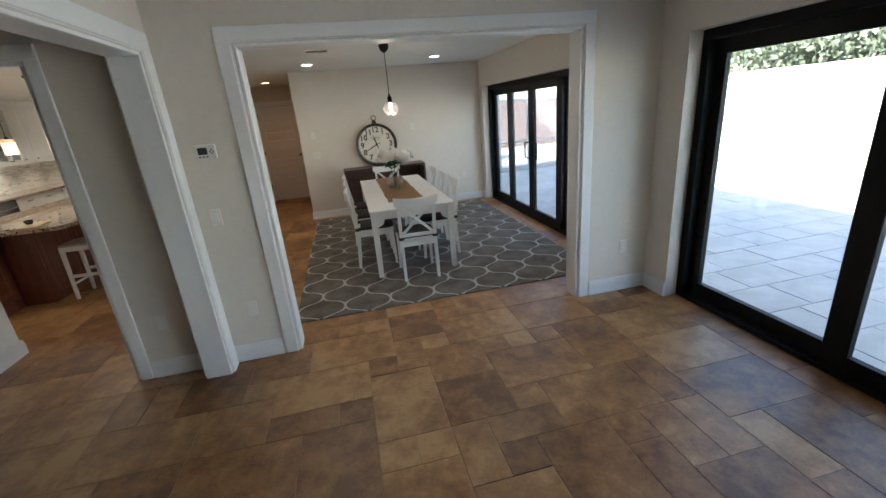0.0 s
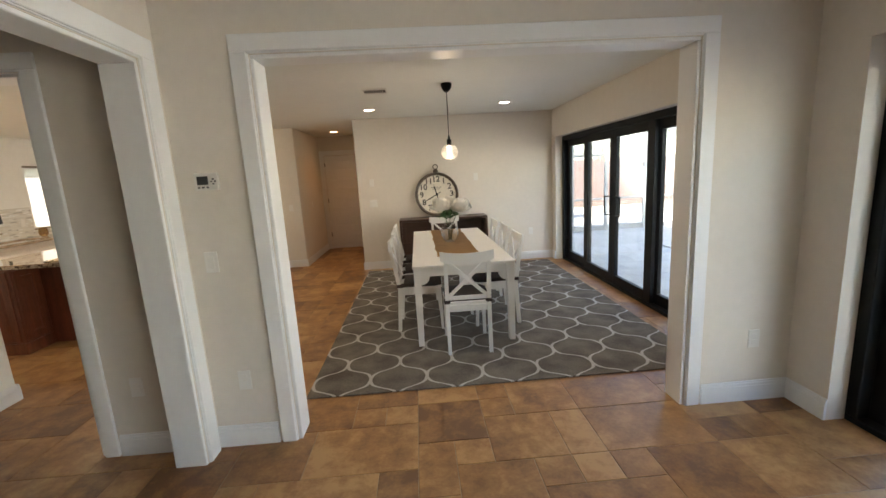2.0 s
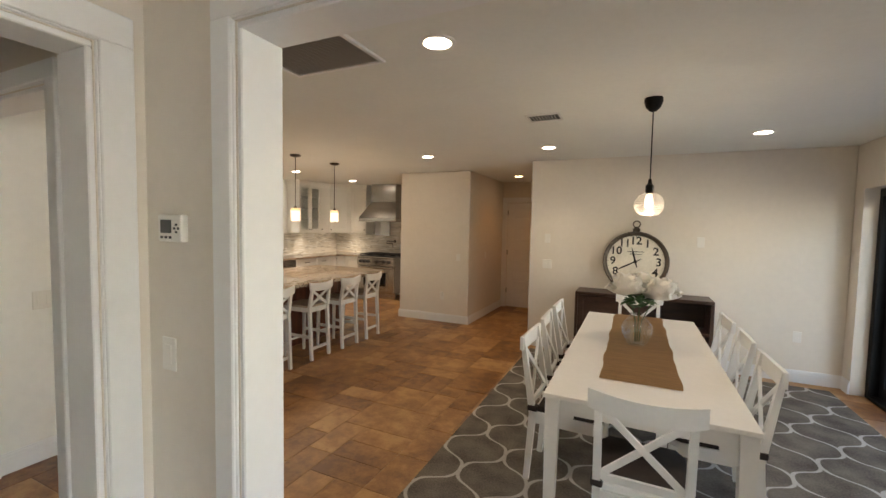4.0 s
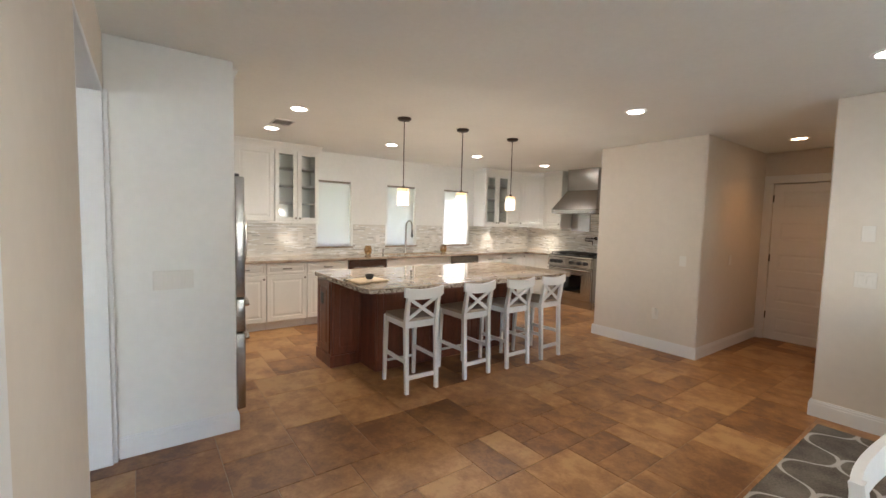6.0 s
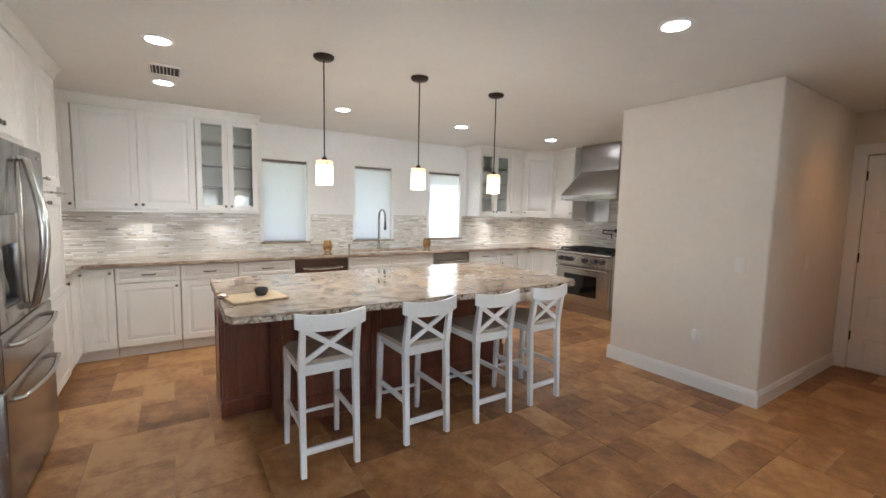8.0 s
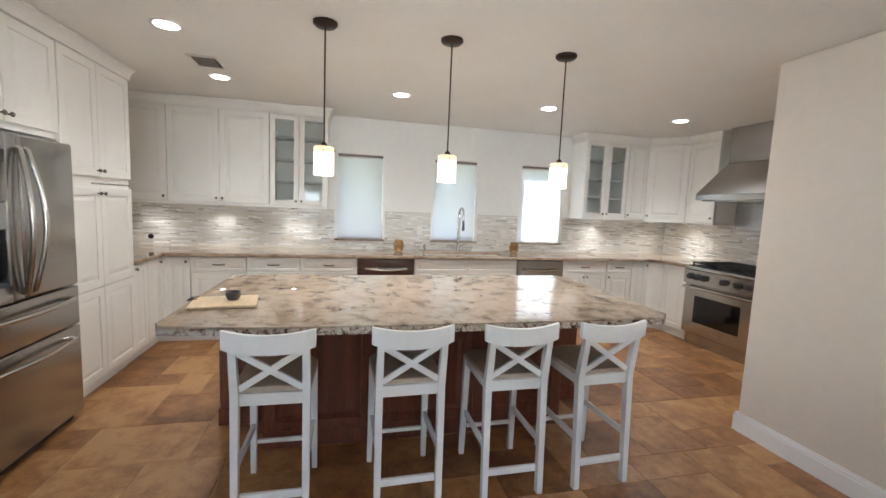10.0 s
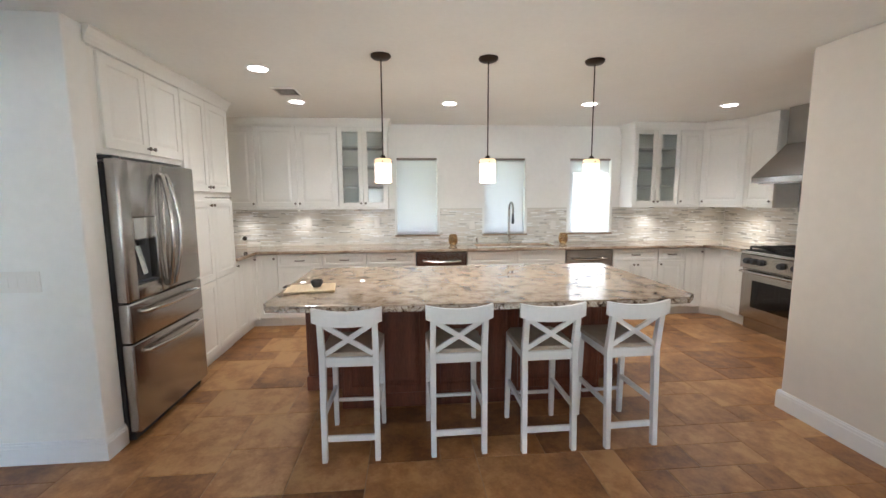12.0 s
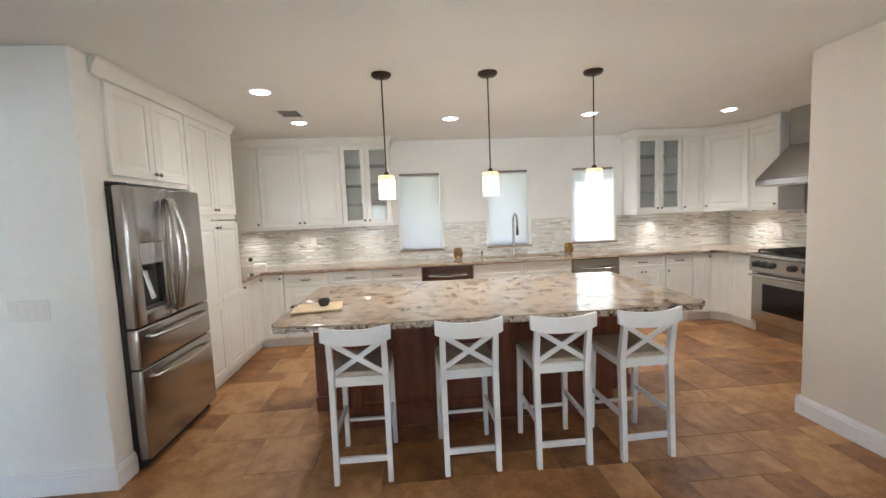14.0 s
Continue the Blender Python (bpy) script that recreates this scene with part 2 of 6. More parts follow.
CUSHION = material("dark brown cushion", (0.035, 0.025, 0.022), 0.85, grain=0.25, scale=15, bump=0.3, bump_scale=260)
JUTE = material("jute weave", (0.45, 0.27, 0.125), 0.9, grain=0.30, scale=10, bump=0.6, bump_scale=330, stretch=(0.5, 6, 1))
PLASTIC = material("white switch plastic", (0.80, 0.775, 0.73), 0.35)
GRILLE = material("ceiling vent enamel", (0.74, 0.72, 0.69), 0.5)
VENTBACK = material("vent backing", (0.42, 0.37, 0.32), 0.8)
SLOT = material("vent shadow slot", (0.05, 0.05, 0.05), 0.8)
PETAL = material("white rose petal", (0.86, 0.84, 0.80), 0.6, grain=0.05, scale=20)
LEAF = material("rose leaf", (0.03, 0.085, 0.025), 0.45, grain=0.3, scale=20)
BOARD = material("pale maple board", (0.66, 0.52, 0.33), 0.5, grain=0.15, scale=6, stretch=(1, 8, 1))
CLOCKF = material("aged clock paper", (0.78, 0.73, 0.63), 0.6, grain=0.1, scale=6)
INK = material("clock ink", (0.02, 0.018, 0.016), 0.6)
RIM = material("weathered clock metal", (0.13, 0.105, 0.085), 0.5, metal=0.6, grain=0.3, scale=8)
AMBER = glass("amber glass", (0.86, 0.73, 0.52), 0.05, 4.5)
GLASS = glass("clear glass", (0.97, 0.985, 0.98), 0.01, 1.45)
SHADECLOTH = shade_cloth("roller shade cloth", (0.765, 0.758, 0.756), 0.42)
RIBBED = ribbed_glass("ribbed pressed glass")
LAMPGLASS = glowing("lit opal glass", (1.0, 0.80, 0.55), 0.24)
LAMPAMBER = glowing("lit amber glass collar", (1.0, 0.66, 0.34), 0.11)
CANGLOW = glowing("lit downlight lens", (1.0, 0.90, 0.78), 3.5)
CANWARM = glowing("lit amber downlight lens", (1.0, 0.72, 0.42), 1.6)
BULB = glowing("lit bulb", (1.0, 0.72, 0.5), 0.7)
PUCK = glowing("lit under cabinet lens", (1.0, 0.86, 0.70), 2.4)
MORTAR = material("pale mosaic mortar", (0.66, 0.64, 0.59), 0.85, grain=0.05)
VASEGLASS = glass("vase glass", (0.97, 0.975, 0.97), 0.02, 2.2)
# paler than WALL: part of the daylight is put into this colour
KWALL = material("kitchen white lifted for daylight", (0.855, 0.85, 0.82), 0.7, spec=0.25, grain=0.03, scale=2.0, bump=0.12, bump_scale=90)
GROUT = material("tile grout", (0.37, 0.27, 0.18), 0.85, grain=0.15, scale=10)
TRAV = travertine("brown travertine")
GRANITE = stone("cream granite", [(0.42, (0.14, 0.080, 0.050)), (0.52, (0.29, 0.210, 0.145)), (0.61, (0.39, 0.302, 0.222)), (0.72, (0.45, 0.37, 0.288)), (0.84, (0.30, 0.22, 0.155))], 9.0, 0.02, vein=-0.3, bump=0.0, spec=0.95, speck=(30.0, 0.63, (0.11, 0.062, 0.036)))
EDGE = stone("chiselled granite edge", [(0.48, (0.035, 0.022, 0.017)), (0.56, (0.24, 0.17, 0.12)), (0.65, (0.55, 0.47, 0.39)), (0.78, (0.16, 0.11, 0.085))], 16.0, 0.2, vein=1.0, bump=0.6)
PAVER = stone("pale patio paver", [(0.3, (0.32, 0.305, 0.29)), (0.6, (0.40, 0.385, 0.37)), (0.8, (0.48, 0.46, 0.445))], 3.0, 0.7, objvar=0.12, bump=0.1)


# ---------- mesh helpers ----------
class Shape:
    """Collects solids into one bmesh."""

    def __init__(self):
        self.bm = bmesh.new()

    def box(self, x0, y0, z0, x1, y1, z1, bevel=0.0, seg=1):
        v = bmesh.ops.create_cube(self.bm, size=1.0)["verts"]
        lo, hi = Vector((min(x0, x1), min(y0, y1), min(z0, z1))), Vector((max(x0, x1), max(y0, y1), max(z0, z1)))
        for q in v:
            q.co = Vector([lo[i] + (q.co[i] + 0.5) * (hi[i] - lo[i]) for i in range(3)])
        if bevel:
            edges = list({e for q in v for e in q.link_edges})
            bmesh.ops.bevel(self.bm, geom=edges, offset=min(bevel, 0.45 * min(hi - lo)), segments=seg, affect="EDGES", profile=0.5)
        return self

    def beam(self, p0, p1, w0, t0, w1=None, t1=None, side=(1, 0, 0)):
        """A straight bar from p0 to p1, w wide along side and t thick across it."""
        w1, t1 = w1 or w0, t1 or t0
        p0, p1, s = Vector(p0), Vector(p1), Vector(side)
        d = (p1 - p0).normalized()
        s = (s - d * s.dot(d)).normalized()
        u = d.cross(s)
        ring = []
        for p, w, t in ((p0, w0, t0), (p1, w1, t1)):
            ring.append([self.bm.verts.new(p + s * a * w / 2 + u * b * t / 2) for a, b in ((-1, -1), (1, -1), (1, 1), (-1, 1))])
        for i in range(4):
            self.bm.faces.new((ring[0][i], ring[0][(i + 1) % 4], ring[1][(i + 1) % 4], ring[1][i]))
        self.bm.faces.new(ring[0][::-1]), self.bm.faces.new(ring[1])
        return self

    def lathe(self, profile, seg=24, centre=(0, 0, 0), axis="z", closed=False):
        """Turns (radius, height) pairs round an axis."""
        rings = []
        for r, h in profile:
            ring = []
            for i in range(seg):
                a = 2 * math.pi * i / seg
                c, s = r * math.cos(a), r * math.sin(a)
                co = {"z": (c, s, h), "y": (c, h, s), "x": (h, c, s)}[axis]
                ring.append(self.bm.verts.new(Vector(co) + Vector(centre)))
            rings.append(ring)
        for a, b in zip(rings, rings[1:]):
            for i in range(seg):
                self.bm.faces.new((a[i], a[(i + 1) % seg], b[(i + 1) % seg], b[i]))
        if closed:
            a, b = rings[-1], rings[0]
            for i in range(seg):
                self.bm.faces.new((a[i], a[(i + 1) % seg], b[(i + 1) % seg], b[i]))
            return self
        if profile[0][0] > 1e-5:
            self.bm.faces.new(rings[0][::-1])
        if profile[-1][0] > 1e-5:
            self.bm.faces.new(rings[-1])
        return self

    def tube(self, pts, r, seg=10, r_end=None):
        pts = [Vector(p) for p in pts]
        dirs = [(b - a).normalized() for a, b in zip(pts, pts[1:]) if (b - a).length > 1e-6]
        up = min((Vector((0, 0, 1)), Vector((1, 0, 0)), Vector((0, 1, 0))), key=lambda ax: max(abs(d.dot(ax)) for d in dirs))
        rings = []
        for i, p in enumerate(pts):
            d = (pts[min(i + 1, len(pts) - 1)] - pts[max(i - 1, 0)]).normalized()
            s = d.cross(up)
            s.normalize()
            u = s.cross(d)
            rr = r + ((r_end if r_end is not None else r) - r) * i / (len(pts) - 1)
            rings.append([self.bm.verts.new(p + (s * math.cos(2 * math.pi * k / seg) + u * math.sin(2 * math.pi * k / seg)) * rr) for k in range(seg)])
        for a, b in zip(rings, rings[1:]):
            for k in range(seg):
                self.bm.faces.new((a[k], a[(k + 1) % seg], b[(k + 1) % seg], b[k]))
        self.bm.faces.new(rings[0][::-1]), self.bm.faces.new(rings[-1])
        return self

    def prism(self, poly, z0, z1, bevel=0.0):
        """An upright prism over a plan outline."""
        a = [self.bm.verts.new((x, y, z0)) for x, y in poly]
        b = [self.bm.verts.new((x, y, z1)) for x, y in poly]
        k = len(poly)
        fs = [self.bm.faces.new((a[i], a[(i + 1) % k], b[(i + 1) % k], b[i])) for i in range(k)]
        top = self.bm.faces.new(b)
        self.bm.faces.new(a[::-1])
        if bevel:
            bmesh.ops.bevel(self.bm, geom=list(top.edges), offset=bevel, segments=2, affect="EDGES", profile=0.5)
        return self

    def panel(self, x0, z0, w, h, y_front, t, rings):
        """A slab in the xz plane facing -y whose front steps through (inset, depth) rings."""
        def ring(i, y):
            return [self.bm.verts.new(c) for c in ((x0 + i, y, z0 + i), (x0 + w - i, y, z0 + i), (x0 + w - i, y, z0 + h - i), (x0 + i, y, z0 + h - i))]
        allr = [ring(0, y_front + t)] + [ring(i, y_front + d) for i, d in rings]
        for a, b in zip(allr, allr[1:]):
            for k in range(4):
                self.bm.faces.new((a[k], a[(k + 1) % 4], b[(k + 1) % 4], b[k]))
        self.bm.faces.new(allr[0][::-1]), self.bm.faces.new(allr[-1])
        return self


def part(name, shape, mat, parent=None, label="", smooth=False):
    """Links a shape as one mesh object, under a thing where one is given."""
    bm = shape.bm if isinstance(shape, Shape) else shape
    bmesh.ops.recalc_face_normals(bm, faces=bm.faces[:])
    me = bpy.data.meshes.new(name)
    bm.to_mesh(me), bm.free()
    me.materials.append(mat)
    if smooth:
        me.polygons.foreach_set("use_smooth", [True] * len(me.polygons))
        me.set_sharp_from_angle(angle=radians(38))
    ob = new(name, me)
    if parent:
        ob.parent = parent
    if label:
        ob["label"] = label
    return ob


def thing(name, x, y, z=0.0, turn=0.0, label="", category="", group="", kind=""):
    ob = new(name)
    ob.matrix_basis = pose(x, y, z, 0, 0, turn)
    ob.empty_display_size = 0.1
    return tagged(ob, label, category, group, kind)


def structure(name, shape, mat, label="", category="wall"):
    return tagged(part(name, shape, mat), label, category, kind="structure")


def shared(name, me, parent, m):
    ob = new(name, me)
    ob.parent = parent
    ob.matrix_basis = m
    return ob


def wall_shape(axis, c0, c1, a0, a1, z0, z1, holes=()):
    """A wall from c0 to c1 across and a0 to a1 along (axis 'x' or 'y'), with openings (a0, a1, z0, z1) right through."""
    s = Shape()
    A = sorted({a0, a1, *[h[0] for h in holes], *[h[1] for h in holes]})
    Z = sorted({z0, z1, *[h[2] for h in holes], *[h[3] for h in holes]})

    def solid(i, j):
        if not (0 <= i < len(A) - 1 and 0 <= j < len(Z) - 1):
            return False
        am, zm = (A[i] + A[i + 1]) / 2, (Z[j] + Z[j + 1]) / 2
        return not any(h[0] < am < h[1] and h[2] < zm < h[3] for h in holes)

    vs = {}

    def v(a, c, z):
        k = (a, c, z)
        if k not in vs:
            vs[k] = s.bm.verts.new((a, c, z) if axis == "x" else (c, a, z))
        return vs[k]

    for i in range(len(A) - 1):
        for j in range(len(Z) - 1):
            if not solid(i, j):
                continue
            p, q, r, t = A[i], A[i + 1], Z[j], Z[j + 1]
            for c in (c0, c1):
                s.bm.faces.new((v(p, c, r), v(q, c, r), v(q, c, t), v(p, c, t)))
            for (di, dj), (e, f) in (((-1, 0), ((p, r), (p, t))), ((1, 0), ((q, r), (q, t))), ((0, -1), ((p, r), (q, r))), ((0, 1), ((p, t), (q, t)))):
                if not solid(i + di, j + dj):
                    s.bm.faces.new((v(e[0], c0, e[1]), v(f[0], c0, f[1]), v(f[0], c1, f[1]), v(e[0], c1, e[1])))
    return s


# ---------- large structure ----------
CEIL = 2.44
YW0, YW1 = 3.13, 3.29       # wall between living room and dining room
XE0, XE1 = 2.87, 3.13       # east wall with the sliding doors
XB = -5.60                  # kitchen back wall
YR = 10.15                  # range wall
YC = 7.68                   # clock wall
DOP = (-0.19, 2.195)         # cased opening to the dining room
KOP = (-2.49, -1.31)        # cased opening from hall to kitchen
LOP = (1.20, 2.98)          # cased opening in the living room's west wall
OPH, DOH = 2.13, 2.17      # heights of the hall openings and the dining opening
WIN = [(5.56, 6.09), (6.72, 7.27), (7.88, 8.46)]
WZ = (1.02, 2.02)
DSL = (4.06, 7.51, 2.00)    # dining slider: from, to, height
LSL = (-1.75, 2.86, 2.06)   # living slider

structure("wall_middle", wall_shape("x", YW0, YW1, XB - 0.2, XE0, 0, CEIL, [(*DOP, 0, DOH), (*KOP, 0, OPH)]), WALL, "cream painted wall with two wide cased openings")
structure("wall_hall_side", wall_shape("y", -0.82, -0.65, -3.0, YW0, 0, CEIL, [(*LOP, 0, OPH)]), WALL, "cream painted wall with a white cased opening")
structure("wall_east", wall_shape("y", XE0, XE1, -3.15, YC + 0.15, 0, CEIL, [(DSL[0], DSL[1], 0, DSL[2]), (LSL[0], LSL[1], 0, LSL[2])]), WALL, "cream painted outside wall with two glass sliding doors")
structure("wall_south", Shape().box(-3.5, -3.15, 0, XE0, -3.0, CEIL), WALL, "plain cream wall closing the living room")
structure("wall_hall_west", Shape().box(-3.5, -3.0, 0, -3.3, YW0, CEIL), WALL, "plain cream wall of the side hall")
structure("wall_kitchen_back", wall_shape("y", XB - 0.2, XB, YW1, YR + 0.15, 0, CEIL, [(*w, *WZ) for w in WIN]), KWALL, "pale kitchen wall with three narrow windows")
structure("wall_range", Shape().box(XB, YR, 0, -2.72, YR + 0.15, CEIL), KWALL, "pale kitchen wall behind the range")
# the stub takes the paler colour in place of daylight from the slider
structure("wall_pillar", Shape().box(-2.695, YW1, 0, -2.535, 3.945, CEIL, 0.006, 2), KWALL, "wall stub beside the refrigerator, coloured paler for daylight")
structure("wall_partition", Shape().box(-2.72, 8.31, 0, -1.46, YR + 0.15, CEIL, 0.018, 3), WALL, "cream partition with rounded corners beside the kitchen")
structure("wall_clock", Shape().box(-0.35, YC, 0, XE0, YC + 0.15, CEIL, 0.012, 2), WALL, "cream wall behind the leaning clock")
structure("wall_entry_side", Shape().box(-0.35, YC + 0.15, 0, -0.20, 10.25, CEIL), WALL, "cream side wall of the entry hall")
structure("wall_entry_end", wall_shape("x", 10.10, 10.25, -1.46, -0.35, 0, CEIL, [(-1.37, -0.53, 0, 2.04)]), WALL, "cream end wall of the entry hall around a door")
tagged(part("ceiling", Shape().box(-5.8, -3.15, CEIL, XE1, 10.3, CEIL + 0.15), CEIL_M), "off-white ceiling with fine plaster texture", "ceiling", kind="structure")
tagged(part("roof", Shape().box(-6.4, -3.8, CEIL + 0.16, XE1 + 0.75, 10.9, CEIL + 0.40), TRIM), "flat roof slab with overhanging eaves", "roof", kind="structure")


def baseboard(x0, y0, x1, y1, nx, ny, h=0.13, t=0.016):
    """A baseboard along a wall from (x0, y0) to (x1, y1); (nx, ny) points into the room."""
    s = Shape()
    d = Vector((x1 - x0, y1 - y0, 0))
    mid = Vector((nx, ny, 0))
    for (za, zb, th) in ((0.0, h - 0.03, t), (h - 0.03, h - 0.012, t * 0.75), (h - 0.012, h, t * 0.4)):
        a, b = Vector((x0, y0, 0)), Vector((x1, y1, 0)) + mid * th
        s.box(a.x, a.y, za, b.x, b.y, zb)
    return tagged(part("baseboard", s, TRIM), "white moulded baseboard along the wall", "baseboard", kind="structure")


baseboard(-0.65, YW0, DOP[0] - 0.11, YW0, 0, -1)
baseboard(DOP[1] + 0.11, YW0, XE0, YW0, 0, -1)
baseboard(XE0, LSL[1], XE0, YW0, -1, 0)
baseboard(XE0, LSL[0], XE0, -3.0, -1, 0)
baseboard(-0.82, YW0, KOP[1] + 0.10, YW0, 0, -1)
baseboard(KOP[0] - 0.1, YW0, -3.3, YW0, 0, -1)
baseboard(-2.535, 3.315, -2.535, 3.945, 1, 0)
baseboard(-2.519, 3.945, -2.695, 3.945, 0, 1)
baseboard(-2.72, 8.31, -1.46, 8.31, 0, -1)
baseboard(-1.46, 8.294, -1.46, 10.10, 1, 0)
baseboard(-2.72, 8.294, -2.72, 9.5, -1, 0)
baseboard(-0.35, YC, XE0, YC, 0, -1)
baseboard(-0.35, YC - 0.016, -0.35, 10.10, -1, 0)
baseboard(XE0, DSL[1], XE0, YC, -1, 0)
baseboard(XE0, YW1, XE0, DSL[0], -1, 0)
baseboard(-0.65, -3.0, -0.65, LOP[0] - 0.1, 1, 0)
baseboard(-0.65, YW1, DOP[0] - 0.11, YW1, 0, 1)
baseboard(KOP[1] + 0.10, YW1, -0.65, YW1, 0, 1)
baseboard(-3.3, -3.0, -3.3, YW0, 1, 0)
baseboard(-0.65, -3.0, XE0, -3.0, 0, 1)


def cased_opening(name, axis, c0, c1, a0, a1, h, sides, w=0.10):
    """White jamb lining through a wall and stepped casings on its faces."""
    th = thing(name, 0, 0, 0, 0, "white painted casing with stepped edges round an opening", "door casing", kind="structure")

    def put(nm, lo_a, hi_a, lo_c, hi_c, z0, z1, bev=0.004):
        s = Shape()
        (s.box(lo_a, lo_c, z0, hi_a, hi_c, z1, bev) if axis == "x" else s.box(lo_c, lo_a, z0, hi_c, hi_a, z1, bev))
        return part(nm, s, TRIM, th)

    j = 0.02
    put("jamb", a0, a0 + j, c0, c1, 0, h - j)
    put("jamb", a1 - j, a1, c0, c1, 0, h - j)
    put("head_jamb", a0, a1, c0, c1, h - j, h)
    for side in sides:
        c = c0 if side < 0 else c1
        for nm, i0, i1, d in (("casing", 0.010, w, 0.019), ("bead", 0.003, 0.0095, 0.012)):
            lo, hi = sorted((c, c + side * d))
            put(nm, a0 - i1, a0 - i0, lo, hi, 0, h + i0)
            put(nm, a1 + i0, a1 + i1, lo, hi, 0, h + i0)
            put("head_" + nm, a0 - i1, a1 + i1, lo, hi, h + i0, h + i1)
    return th


structure("wall_behind_door", Shape().box(-1.6, 10.252, 0, -0.1, 10.35, CEIL), WALL, "plain wall closing the doorway behind the door")

cased_opening("trim_dining_opening", "x", YW0, YW1, *DOP, DOH, (-1, 1), 0.095)
cased_opening("trim_kitchen_opening", "x", YW0, YW1, *KOP, OPH, (-1,), 0.09)
tagged(part("trim_kitchen_edge", Shape().box(-2.535, YW1, 0, KOP[0], YW1 + 0.02, OPH, 0.003), TRIM), "narrow white trim strip beside the opening", "trim", kind="structure")
cased_opening("trim_hall_opening", "y", -0.82, -0.65, *LOP, OPH, (1, -1), 0.11)


# ---------- glass sliding doors ----------
def slider(name, xf, y0, y1, h, n, handles=None, label=""):
    th = thing(name, xf, 0, 0, 0, label, "sliding door", kind="structure")
    D, F = 0.13, 0.065
    part("door_frame", Shape().box(0, y0, 0.0, D, y1, 0.035, 0.004).box(0, y0, h - 0.07, D, y1, h, 0.004).box(0, y0, 0.035, D, y0 + F, h - 0.07, 0.004).box(0, y1 - F, 0.035, D, y1, h - 0.07, 0.004), BLACK, th)
    w = (y1 - y0 - 2 * F) / n
    for i in range(n):
        a, b = y0 + F + i * w, y0 + F + (i + 1) * w
        inner = i in (1, 2)
        x0, x1 = (0.015, 0.06) if inner else (0.07, 0.115)
        st = 0.085
        leaf = part("door_leaf", Shape().box(x0, a - 0.05 * (i == 1), 0.036, x1, a + st, h - 0.071, 0.003).box(x0, b - st, 0.036, x1, b + 0.05 * (i == 2) - 0.002, h - 0.071, 0.003).box(x0, a + st, 0.036, x1, b - st, 0.15, 0.003).box(x0, a + st, h - 0.17, x1, b - st, h - 0.071, 0.003), BLACK, th)
        g = part("pane", Shape().box(x0 + 0.018, a + st, 0.15, x1 - 0.018, b - st, h - 0.17), GLASS, leaf, "clear glass pane")
        g.visible_shadow = False
        if handles and i in handles:
            yy = b - 0.075 if i == handles[0] else a + 0.045
            dy = -0.18 if i == handles[0] else 0.09
            part("pull_handle", Shape().tube([(x0, yy, 0.90), (x0 - 0.035, yy + dy * 0.1, 0.90), (x0 - 0.035, yy + dy, 0.905)], 0.009).tube([(x0 - 0.035, yy + dy, 0.90), (x0 - 0.035, yy + dy, 1.13)], 0.009).tube([(x0, yy, 1.13), (x0 - 0.035, yy + dy * 0.1, 1.13), (x0 - 0.035, yy + dy, 1.125)], 0.009), BLACK, leaf, "black rectangular pull handle")
    return th


slider("door_dining_slider", XE0 + 0.11, DSL[0], DSL[1], DSL[2], 4, (1, 2), "black framed four-panel glass sliding door")
slider("door_living_slider", XE0 + 0.11, LSL[0], LSL[1], LSL[2], 4, None, "large black framed glass sliding door to the patio")


# ---------- lamps that the rooms have ----------
def downlight(x, y, power, color=(1.0, 0.89, 0.75), lens=CANGLOW):
    th = thing("recessed_light", x, y, CEIL, 0, "round recessed ceiling downlight, lit, with a white trim ring", "ceiling light", "recessed lights")
    s = Shape().lathe([(0.062, -0.001), (0.066, -0.006), (0.084, -0.006), (0.088, -0.003), (0.088, 0.0)], 28)
    part("trim_ring", s, TRIM, th, smooth=True)
    part("lens", Shape().lathe([(0.0, -0.007), (0.064, -0.007), (0.064, -0.002)], 24), lens, th, "glowing lens")
    la = bpy.data.lights.new("downlight", "SPOT")
    la.energy, la.color, la.spot_size, la.spot_blend, la.shadow_soft_size = power, color, radians(125), 0.8, 0.06
    lo = new("downlight", la)
    lo.matrix_world = look((x, y, CEIL - 0.03), (x, y + 0.001, 0))
    return th


for cx, cy in ((0.025, 4.045), (1.87, 3.98), (0.025, 6.81), (1.885, 6.715)):
    downlight(cx, cy, 3.2)
downlight(-1.50, 6.92, 1.3)
downlight(-0.93, 9.22, 1.2, (1.0, 0.43, 0.13), CANWARM)
for cx, cy in ((-3.40, 4.62), (-4.43, 4.63)):
    downlight(cx, cy, 2.9)
for cx, cy in ((-4.40, 6.13), (-4.34, 7.56), (-4.29, 9.04)):
    downlight(cx, cy, 5.6)


# ---------- kitchen ----------
RAISED = [(0.0, 0.003), (0.003, 0.0), (0.058, 0.0), (0.062, 0.006), (0.072, 0.006), (0.095, 0.001), (0.10, 0.0008)]
DRAWER = [(0.0, 0.003), (0.003, 0.0), (0.030, 0.0), (0.034, 0.006), (0.040, 0.006), (0.052, 0.001)]


def knob(parent, x, z, y=0.0):
    s = Shape().lathe([(0.005, 0.0), (0.005, -0.012), (0.012, -0.016), (0.014, -0.022), (0.010, -0.027), (0.0, -0.028)], 12, (x, y, z), "y")
    return part("knob", s, PULLM, parent, "dark pewter knob", True)


